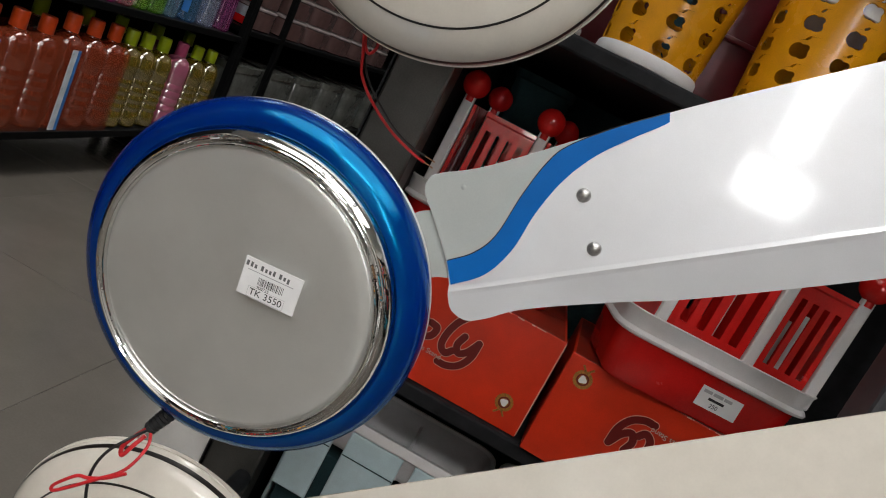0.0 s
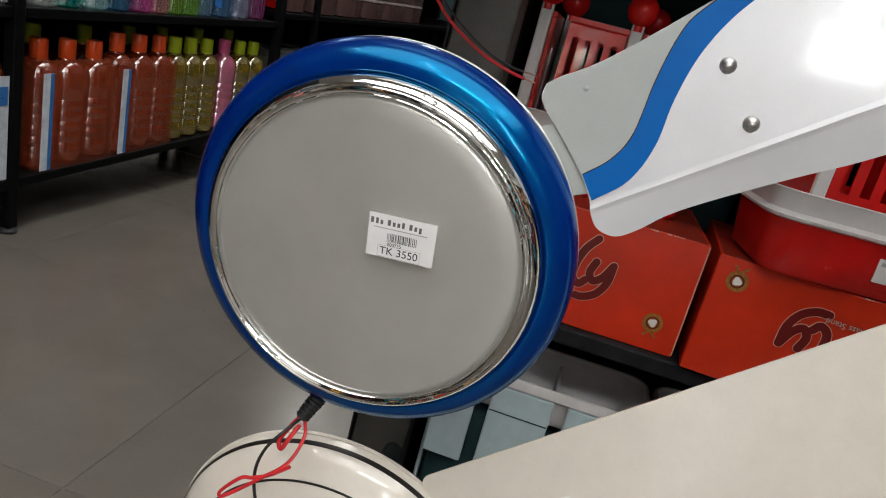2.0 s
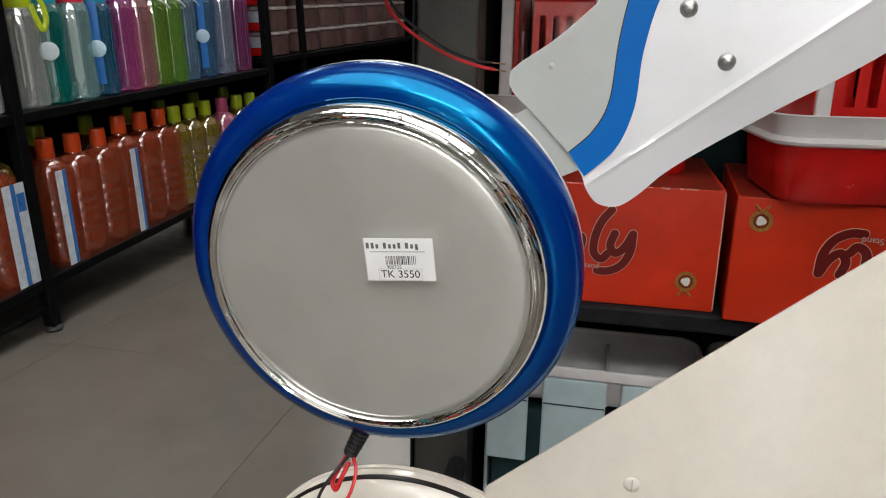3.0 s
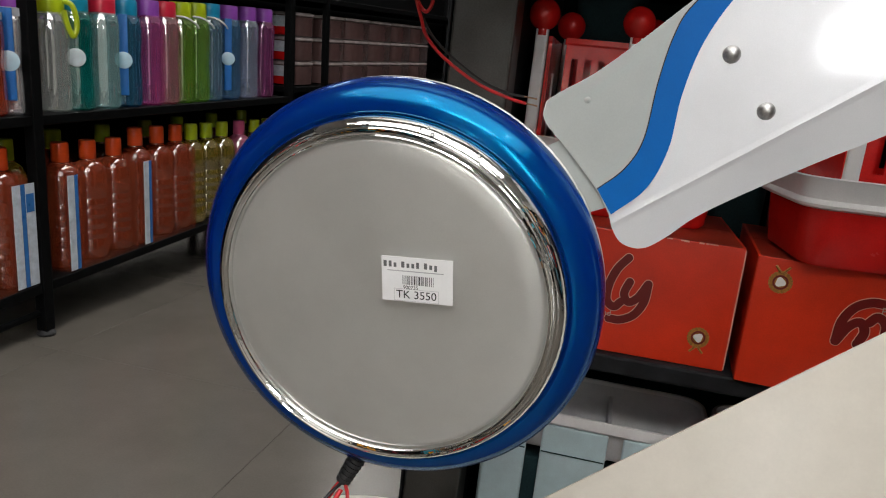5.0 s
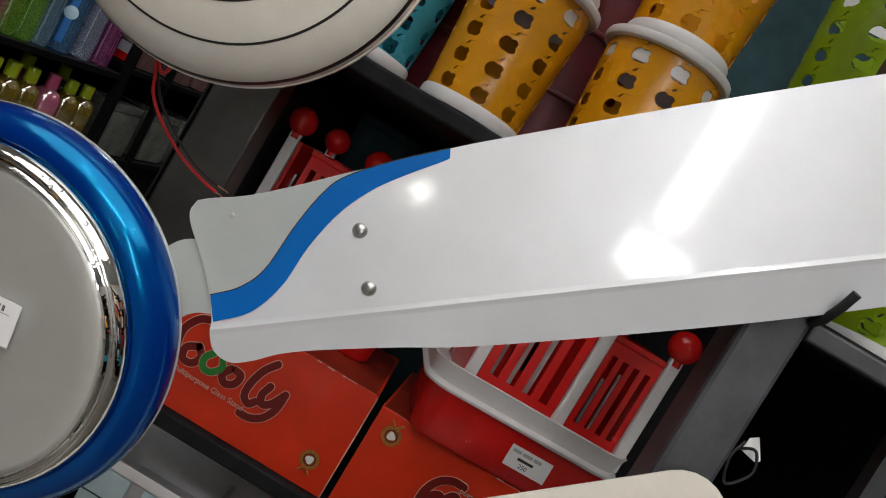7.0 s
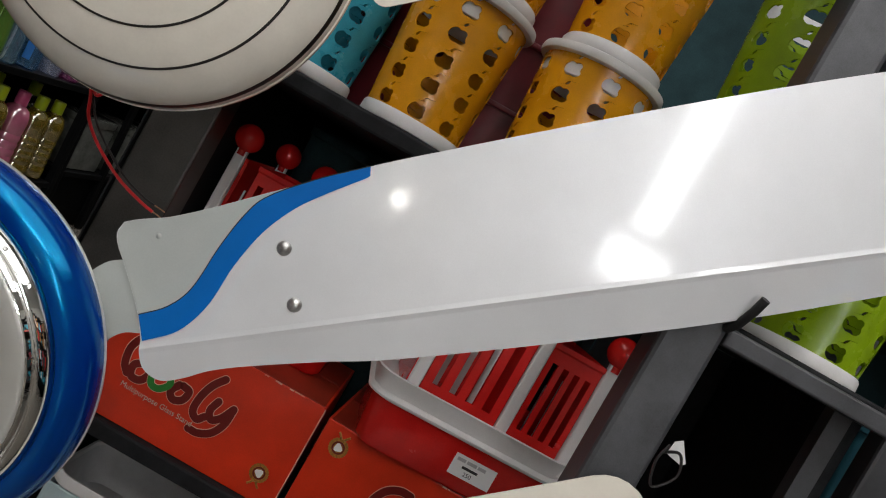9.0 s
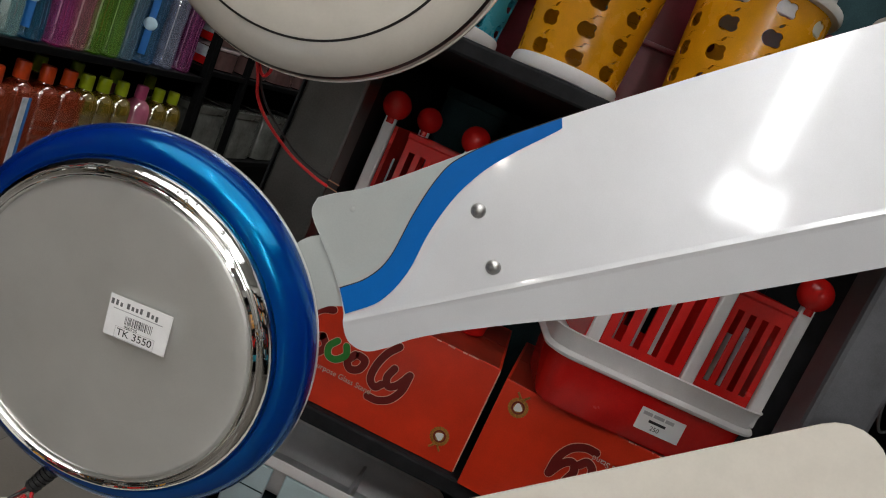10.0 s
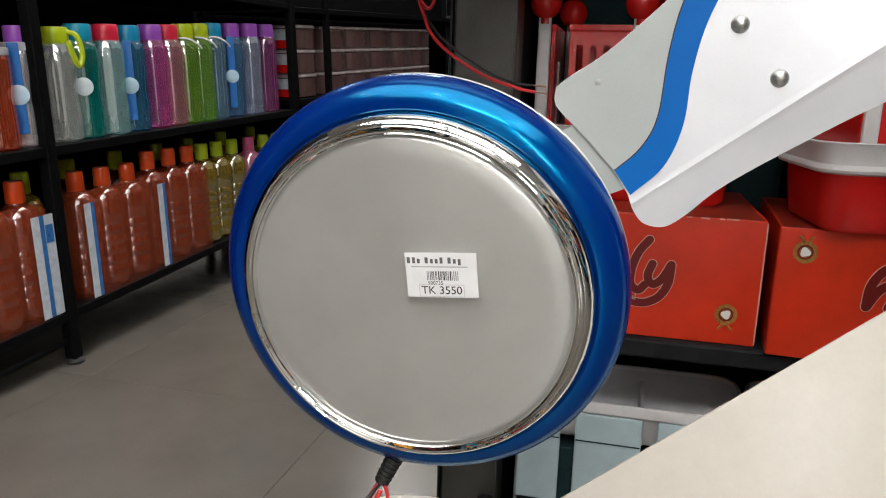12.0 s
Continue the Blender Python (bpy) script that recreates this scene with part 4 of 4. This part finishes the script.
# ---------------------------------------------------------------- bottle shelf across the aisle
LX, LY, LA = -1.075, 0.954, 91.0
LM = pose(LX, LY, 0) @ pose(0, 0, 0, 0, -1.3, 0) @ pose(0, 0, 0, 2.2, 0, 0) @ pose(0, 0, 0, 0, 0, LA)     # local x runs along the shelf, local y into it
rack = thing("bottle_shelf", "black steel shelf rack filled with plastic bottles", "shelf rack", m=LM)
for u in (-1.2, 0.0, 1.29):
    for v in (0.0, 0.40):
        po = part("post", block(u - 0.014, u + 0.014, v, v + 0.028, 0.012 - 0.0384 * u, 1.9, 0.003), RACK_K, rack, "black square steel post")
        part("foot", lathe([(0.0, 0.0), (0.020, 0.0), (0.021, 0.006), (0.012, 0.016), (0.0, 0.016)], 16), RUBBER, po).matrix_local = Matrix.Translation((u, v + 0.014, -0.0384 * u))
for z in (0.127, 0.502, 0.885):
    for u0, u1 in ((-1.19, -0.015), (0.015, 1.275)):
        part("shelf_board", block(u0, u1, 0.004, 0.42, z - 0.022, z, 0.002), RACK_K, rack, "black shelf board")
part("brace", tube([Vector((-1.18, 0.02, 0.055)), Vector((-0.01, 0.02, 0.055))], 0.008, 10), RACK_K, rack, "", True)
part("back_panel", block(-1.2, 1.62, 0.43, 0.445, 0.06, 1.9), RACK_K, rack)

CAPS, BODIES = {}, {}


def cap_mat(c):
    if c not in CAPS:
        CAPS[c] = material("cap_plastic", c, 0.32, 0, 0.08, 40, 800)
    return CAPS[c]


def pet(c, clear):
    """Thin tinted plastic: partly see-through, partly cloudy, with a gloss on both walls."""
    if (c, clear) not in BODIES:
        m = bpy.data.materials.new("tinted_plastic")
        m.use_nodes = True
        t = m.node_tree
        t.nodes.remove(t.nodes["Principled BSDF"])
        noise = node(m, "ShaderNodeTexNoise", Scale=38.0, Detail=3.0)
        co = t.nodes.new("ShaderNodeTexCoord")
        t.links.new(co.outputs["Object"], noise.inputs["Vector"])
        ramp = t.nodes.new("ShaderNodeValToRGB")
        ramp.color_ramp.elements[0].color = (*(x * 0.75 for x in c), 1)
        ramp.color_ramp.elements[1].color = (*(min(1, x * 1.2) for x in c), 1)
        t.links.new(noise.outputs["Fac"], ramp.inputs["Fac"])
        cloudy = t.nodes.new("ShaderNodeBsdfDiffuse")
        t.links.new(ramp.outputs["Color"], cloudy.inputs["Color"])
        see = t.nodes.new("ShaderNodeBsdfTransparent")
        see.inputs["Color"].default_value = (*(0.25 + 0.75 * x for x in c), 1)
        gloss = t.nodes.new("ShaderNodeBsdfGlossy")
        gloss.inputs["Color"].default_value = (0.30, 0.30, 0.30, 1)
        gloss.inputs["Roughness"].default_value = 0.05
        mix = t.nodes.new("ShaderNodeMixShader")
        mix.inputs[0].default_value = clear
        t.links.new(cloudy.outputs[0], mix.inputs[1])
        t.links.new(see.outputs[0], mix.inputs[2])
        add = t.nodes.new("ShaderNodeAddShader")
        t.links.new(mix.outputs[0], add.inputs[0])
        t.links.new(gloss.outputs[0], add.inputs[1])
        t.links.new(add.outputs[0], t.nodes["Material Output"].inputs["Surface"])
        BODIES[(c, clear)] = m
    return BODIES[(c, clear)]


ORANGE, LIMEC, TEALC, REDC, BLUEC, PURPLE, PINK, WHITE = ((0.72, 0.075, 0.012), (0.40, 0.50, 0.01), (0.01, 0.26, 0.40), (0.60, 0.02, 0.05), (0.01, 0.24, 0.42), (0.28, 0.07, 0.42), (0.55, 0.08, 0.20), (0.7, 0.7, 0.7))
SHAPES = {}


def bottle(u, v, z, h, r, cap, body, trans, label, kind="round", capw=0.5, group="bottles"):
    b = thing("bottle", label, "bottle", group, LM @ pose(u, v, z, 0, 0, random.uniform(0, 60)))
    key = (kind, round(h, 3), r, capw)
    if key not in SHAPES:
        hc = h * 0.14
        hb = h - hc
        rc = r * capw
        if kind == "ribbed":
            prof = [(0.0, 0.004), (r * 0.7, 0.0), (r * 0.96, 0.006), (r, 0.02)]
            for k in range(5):
                zz = hb * (0.18 + 0.1 * k)
                prof += [(r, zz), (r * 0.93, zz + hb * 0.03), (r, zz + hb * 0.06)]
            prof += [(r, hb * 0.78), (r * 0.97, hb * 0.86), (r * 0.80, hb * 0.93), (rc * 0.95, hb * 0.975), (rc * 0.9, hb)]
        else:
            prof = [(0.0, 0.003), (r * 0.8, 0.0), (r * 0.97, 0.005), (r, 0.015), (r * 0.99, hb * 0.3), (r * 0.93, hb * 0.5), (r, hb * 0.72), (r, hb * 0.88), (r * 0.94, hb * 0.95), (rc * 0.98, hb)]
        cp = [(rc * 0.96, hb - 0.004), (rc, hb - 0.003), (rc, hb + hc * 0.4), (rc * 0.99, h - 0.004), (rc * 0.9, h), (0.0, h)]
        SHAPES[key] = (prof, cp)
    prof, cp = SHAPES[key]
    bm = lathe(prof, 28 if kind == "ribbed" else 48)
    if kind != "ribbed":
        for v in bm.verts:                       # shallow flutes down the sides
            if 0.01 < v.co.z < h * 0.80:
                s = 1 + 0.034 * math.cos(8 * math.atan2(v.co.y, v.co.x))
                v.co.x, v.co.y = v.co.x * s, v.co.y * s
    part("body", bm, pet(body, trans), b, "", True)
    part("cap", lathe(cp, 24), cap_mat(cap), b, "", True)
    return b


Z2 = 0.5022
UP = ((-0.25, LIMEC, (0.5, 0.6, 0.3), 0.235), (-0.165, ORANGE, (0.5, 0.12, 0.03), 0.228), (-0.080, ORANGE, (0.60, 0.10, 0.03), 0.230), (0.002, PURPLE, (0.66, 0.66, 0.68), 0.246),
      (0.112, LIMEC, (0.62, 0.64, 0.62), 0.252), (0.191, TEALC, (0.00, 0.34, 0.30), 0.265), (0.290, REDC, (0.40, 0.62, 0.62), 0.272), (0.377, BLUEC, (0.05, 0.25, 0.42), 0.276),
      (0.474, PURPLE, (0.60, 0.12, 0.40), 0.286), (0.553, REDC, (0.60, 0.28, 0.32), 0.292), (0.630, LIMEC, (0.26, 0.48, 0.06), 0.300), (0.715, LIMEC, (0.28, 0.52, 0.08), 0.308),
      (0.795, BLUEC, (0.25, 0.42, 0.55), 0.316), (0.908, PURPLE, (0.12, 0.30, 0.52), 0.324), (1.036, PURPLE, (0.42, 0.46, 0.58), 0.334), (1.160, PURPLE, (0.40, 0.08, 0.28), 0.342))
for k, (u, cap, body, h) in enumerate(UP):
    h -= 0.0384 * u - 0.006
    cn = {LIMEC: "lime", ORANGE: "orange", PURPLE: "purple", TEALC: "teal", REDC: "red", BLUEC: "blue"}[cap]
    b = bottle(u, 0.055, Z2, h, 0.039, cap, tuple(c * 0.9 for c in body), 0.74, "clear tinted plastic water bottle with %s cap" % cn, capw=0.80 if k > 3 else 0.62, group="water bottles")
    if k in (3, 7, 13):
        s = part("strap", block(-0.011, 0.011, -0.0440, -0.0405, 0.03, h * 0.86, 0.001), cap_mat((0.008, 0.13, 0.42)), b, "blue carrying strap")
        face = Matrix.Rotation(-b.matrix_world.to_euler().z + radians(LA - 60), 4, 'Z')
        s.matrix_local = face
        o = part("badge", lathe([(0.0, 0.0012), (0.019, 0.0010), (0.021, 0.0)], 24), cap_mat((0.45, 0.62, 0.72)), b, "pale blue oval badge", True)
        o.matrix_local = face @ pose(0, -0.0442, h * 0.44, 90, 0, 0)
    if k == 5:
        o = part("badge", lathe([(0.0, 0.0012), (0.019, 0.0010), (0.021, 0.0)], 24), cap_mat((0.62, 0.70, 0.74)), b, "pale oval badge", True)
        o.matrix_local = Matrix.Rotation(-b.matrix_world.to_euler().z + radians(LA - 50), 4, 'Z') @ pose(0, -0.0400, h * 0.46, 90, 0, 0)
    if k in (2, 3):
        part("collar", lathe([(0.030, h * 0.80), (0.0385, h * 0.80), (0.0390, h * 0.81), (0.0385, h * 0.862), (0.028, h * 0.868)], 28), cap_mat((0.42, 0.43, 0.46)), b, "grey plastic collar", True)
    if k in (10, 11, 12):
        bm = tube(spline([(-0.02, -0.034, h * 0.86), (0.005, -0.046, h * 0.85), (0.03, -0.048, h * 0.80), (0.042, -0.040, h * 0.76)], 6), 0.0026, 8)
        o = part("loop", bm, cap_mat((0.66, 0.66, 0.66)), b, "white carrying loop", True)
        o.matrix_local = Matrix.Rotation(-b.matrix_world.to_euler().z + radians(LA - 40), 4, 'Z')
    if k in (4,):
        bm = tube(spline([(0.02, -0.02, h - 0.01), (0.036, -0.034, h - 0.02), (0.044, -0.036, h - 0.06), (0.034, -0.036, h - 0.085), (0.022, -0.036, h - 0.06), (0.016, -0.034, h - 0.03)], 6), 0.006, 8)
        o = part("loop", bm, cap_mat(LIMEC), b, "lime carrying loop", True)
        o.matrix_local = Matrix.Rotation(-b.matrix_world.to_euler().z + radians(LA - 25), 4, 'Z')
    # back row: same tints darkened to 0.6, shade behind the front row
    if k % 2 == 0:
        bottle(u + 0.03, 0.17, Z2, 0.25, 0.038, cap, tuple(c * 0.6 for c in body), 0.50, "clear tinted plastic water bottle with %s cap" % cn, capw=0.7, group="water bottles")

Z1 = 0.1272
LOW = ((-0.33, ORANGE), (-0.23, ORANGE), (-0.14, ORANGE), (-0.057, ORANGE), (0.128, ORANGE), (0.223, ORANGE), (0.322, ORANGE), (0.413, ORANGE), (0.512, ORANGE), (0.607, ORANGE),
       (0.690, LIMEC), (0.779, LIMEC), (0.877, LIMEC), (0.994, PINK), (1.105, LIMEC), (1.210, LIMEC))
for k, (u, cap) in enumerate(LOW):
    drink = (0.17, 0.022, 0.006) if cap is ORANGE else (0.16, 0.11, 0.010)
    if cap is PINK:
        drink = (0.45, 0.12, 0.2)
    nm = "orange" if cap is ORANGE else ("pink" if cap is PINK else "lime")
    bottle(u, 0.060, Z1, (0.299 if u < 0.4 else 0.322) - 0.03 * u + 0.006, 0.043, cap, drink, 0.25, "filled plastic bottle with %s cap" % nm, "ribbed", 0.46, "filled bottles on the lower shelf")
    if k % 2:
        bottle(u + 0.02, 0.175, Z1, 0.312, 0.043, LIMEC, drink, 0.25, "filled plastic bottle with lime cap", "ribbed", 0.46, "filled bottles on the lower shelf")
bottle(0.026, 0.12, Z1, 0.312, 0.043, LIMEC, (0.26, 0.17, 0.02), 0.25, "filled plastic bottle with lime cap", "ribbed", 0.46, "filled bottles on the lower shelf")

# shrink-wrapped packs: a thin film over three bottles with a printed strip at one end
FILM = material("shrink_film", (0.24, 0.045, 0.018), 0.12, 0, 0.2, 30, 120, 0.6, ior=1.35, alpha=0.42)
PRINT_W = material("white_blue_print", (0.55, 0.60, 0.66), 0.3, 0, 0.15, 60)
PRINT_B = material("blue_print", (0.03, 0.16, 0.45), 0.3, 0, 0.15, 60)
for u0, u1 in ((-0.38, -0.015), (0.079, 0.364), (0.368, 0.652)):
    w = thing("shrink_wrap", "clear shrink wrap with printed end strip round a bottle pack", "wrapping", "shrink-wrapped packs", LM @ pose(u0, 0.008, Z1))
    L = u1 - u0
    bm = rings_mesh([(rounded(L, 0.106, 0.03, 5, L / 2, 0.053), 0.001), (rounded(L, 0.106, 0.03, 5, L / 2, 0.053), 0.240), (rounded(L - 0.03, 0.08, 0.03, 5, L / 2, 0.053), 0.258)], False, False)
    o = part("film", bm, FILM, w, "", True)
    o.visible_shadow = False
    e = L - 0.07 if u0 < 0 else 0.0
    part("strip", block(e + 0.004, e + 0.026, -0.0022, -0.0008, 0.004, 0.232), PRINT_W, w, "white printed strip")
    part("strip", block(e + 0.028, e + 0.038, -0.0022, -0.0008, 0.004, 0.232), PRINT_B, w, "blue printed strip")
    if u0 < 0:
        part("strip", block(e + 0.040, e + 0.066, -0.0022, -0.0008, 0.004, 0.232), PRINT_W, w, "white printed strip")
        part("panel", block(e + 0.040, e + 0.062, -0.0030, -0.0024, 0.17, 0.21), PRINT_B, w, "blue printed panel")

# next bay of the aisle, turned a little towards it: stacked jars above, large clear tubs below
LM2 = pose(LX, 2.265, 0) @ pose(0, 0, 0, 0, -1.3, 0) @ pose(0, 0, 0, 3.4, 0, 0) @ pose(0, 0, 0, 0, 0, 82)
bay2 = thing("bottle_shelf", "black steel shelf rack with stacked clear jars", "shelf rack", m=LM2)
for u in (0.012, 0.262, 2.44):
    for v in (0.03, 0.40):
        if u != 0.262 or v < 0.1:
            part("post", block(u - 0.012, u + 0.012, v, v + 0.024, -0.06 * u, 1.9, 0.003), RACK_K, bay2, "black square steel post")
for z in (0.225, 0.585, 0.925):
    part("shelf_board", block(0.0, 2.45, 0.032, 0.42, z - 0.020, z, 0.002), RACK_K, bay2, "black shelf board")
part("back_panel", block(0.0, 2.45, 0.43, 0.445, 0.02, 1.9), RACK_K, bay2)
part("kick_panel", block(0.03, 2.44, 0.06, 0.075, 0.0, 0.200), RACK_K, bay2, "black kick panel")
JAR = material("dusky_clear_plastic", (0.125, 0.072, 0.068), 0.12, 0, 0.10, 14, 60, 0.0, coat=1.0)
TUB = material("grey_clear_plastic", (0.11, 0.115, 0.105), 0.14, 0, 0.3, 10, 60, 0.0, coat=1.0)
# lid colour lightened to carry the white highlights along the jar tops
JARLID = material("jar_lid_highlight_tone", (0.42, 0.36, 0.35), 0.18, 0, 0.2, 30, coat=0.3)
jar_meshes = {}


def clear_jar(u, z, w, d, h, mat, label, group):
    """A square jar with rounded corners, a shoulder and a thin lid, highlight-pale on the jars."""
    jt = thing("storage_jar", label, "jar", group, LM2 @ pose(u + w / 2, 0.055 + d / 2, z))
    key = (round(w, 3), round(h, 3))
    if key not in jar_meshes:
        r = 0.034
        a = part("body", rings_mesh([(rounded(w - 0.02, d - 0.02, r, 4), 0.0), (rounded(w - 0.006, d - 0.006, r, 4), 0.005), (rounded(w - 0.004, d - 0.004, r, 4), h * 0.80), (rounded(w - 0.014, d - 0.014, r, 4), h * 0.86)], True, True), mat, jt, "", True)
        b = part("lid", rings_mesh([(rounded(w - 0.004, d - 0.004, r, 4), h * 0.862), (rounded(w - 0.001, d - 0.001, r, 4), h * 0.88), (rounded(w - 0.001, d - 0.001, r, 4), h - 0.004), (rounded(w - 0.012, d - 0.012, r, 4), h)], True, True), TUB if mat is TUB else JARLID, jt, "plastic lid, highlight-toned on the jars", True)
        jar_meshes[key] = (a.data, b.data)
    else:
        for nm, me in zip(("body", "lid"), jar_meshes[key]):
            o = new(nm, me)
            o.parent = jt
    return jt


for kz in range(3):
    z = 0.5852 + kz * 0.0925
    j = clear_jar(0.050, z, 0.170, 0.12, 0.092, JAR, "clear square storage jar with white and red label", "stacked jars")
    part("label", block(-0.0868, -0.0860, -0.046, 0.036, 0.036, 0.076), PRINT_W, j, "white paper label")
    part("label", block(-0.0868, -0.0860, -0.046, 0.036, 0.006, 0.0355), RED_PL, j, "red paper label")
    for k, u in enumerate((0.285, 0.482, 0.710, 0.938, 1.166)):
        clear_jar(u, z, 0.180 if k == 0 else 0.212, 0.12, 0.092, JAR, "clear square storage jar, lid highlight in its colour, stacked", "stacked jars")
for u in (0.03, 0.300, 0.560, 0.820, 1.080, 1.340):
    clear_jar(u, 0.2252, 0.235, 0.20, 0.215, TUB, "large clear grey tub with pale lid", "clear tubs on the lower shelf")
# boxes on the third shelf, seen only from below the dark edge
for k in range(3):
    g = thing("storage_box", "dark plastic storage box on the third shelf", "storage box", "boxes on the third shelf", LM @ pose(0.20 + 0.37 * k, 0.06, 0.8852))
    part("body", rings_mesh([(rounded(0.26, 0.24, 0.03, 4, 0, 0.12), 0), (rounded(0.30, 0.28, 0.03, 4, 0, 0.14), 0.15)], True, True), STEEL_K, g)
    part("lid", block(-0.16, 0.16, -0.01, 0.29, 0.1502, 0.17, 0.004), GREY_PL, g)

# invented stocked shelves along the walls, added to darken what the polished parts mirror
rnd = random.Random(8)
cols = [RED_PL, WHITE_PL, TEAL, YELLOW, STEEL_K, NAVY, MAROON, CARTON_D, STEEL_G]


def filler_wall_shelf(m, length, cols=cols):
    far = thing("filler_wall_shelf", "added dark wall shelf with cartons, darkens reflections and background", "shelf", "wall shelves", m)
    for z in (0.3, 0.75, 1.2, 1.65, 2.1):
        part("shelf_board", block(0, length, 0, 0.36, z - 0.02, z), STEEL_K, far)
    part("back_panel", block(0, length, -0.012, -0.001, 0, 2.3), STEEL_K, far)
    for z in (0.3, 0.75, 1.2, 1.65):
        x = 0.02
        while x < length - 0.3:
            wd, hh = rnd.uniform(0.08, 0.26), rnd.uniform(0.15, 0.38)
            bx = thing("goods_carton", "filler carton standing on the added wall shelf", "box", "cartons on the wall shelves", m @ pose(x, 0.04, z + 0.0002))
            part("body", block(0, wd, 0, 0.28, 0, hh, 0.004), rnd.choice(cols), bx)
            part("lid", block(-0.001, wd + 0.001, -0.001, 0.281, hh + 0.0002, hh + 0.012), rnd.choice(cols), bx)
            x += wd + rnd.uniform(0.01, 0.06)


filler_wall_shelf(pose(-2.9, -3.585, 0), 2.4)
filler_wall_shelf(pose(2.985, -3.3, 0, 0, 0, 90), 3.6)
filler_wall_shelf(pose(2.985, 0.5, 0, 0, 0, 90), 5.2, [NAVY, STEEL_K, TEAL_D, MAROON])
filler_wall_shelf(pose(2.4, 5.985, 0, 0, 0, 180), 4.6, [NAVY, STEEL_K, MAROON, STEEL_G])
filler_wall_shelf(pose(-2.985, 0.6, 0, 0, 0, -90), 3.6)
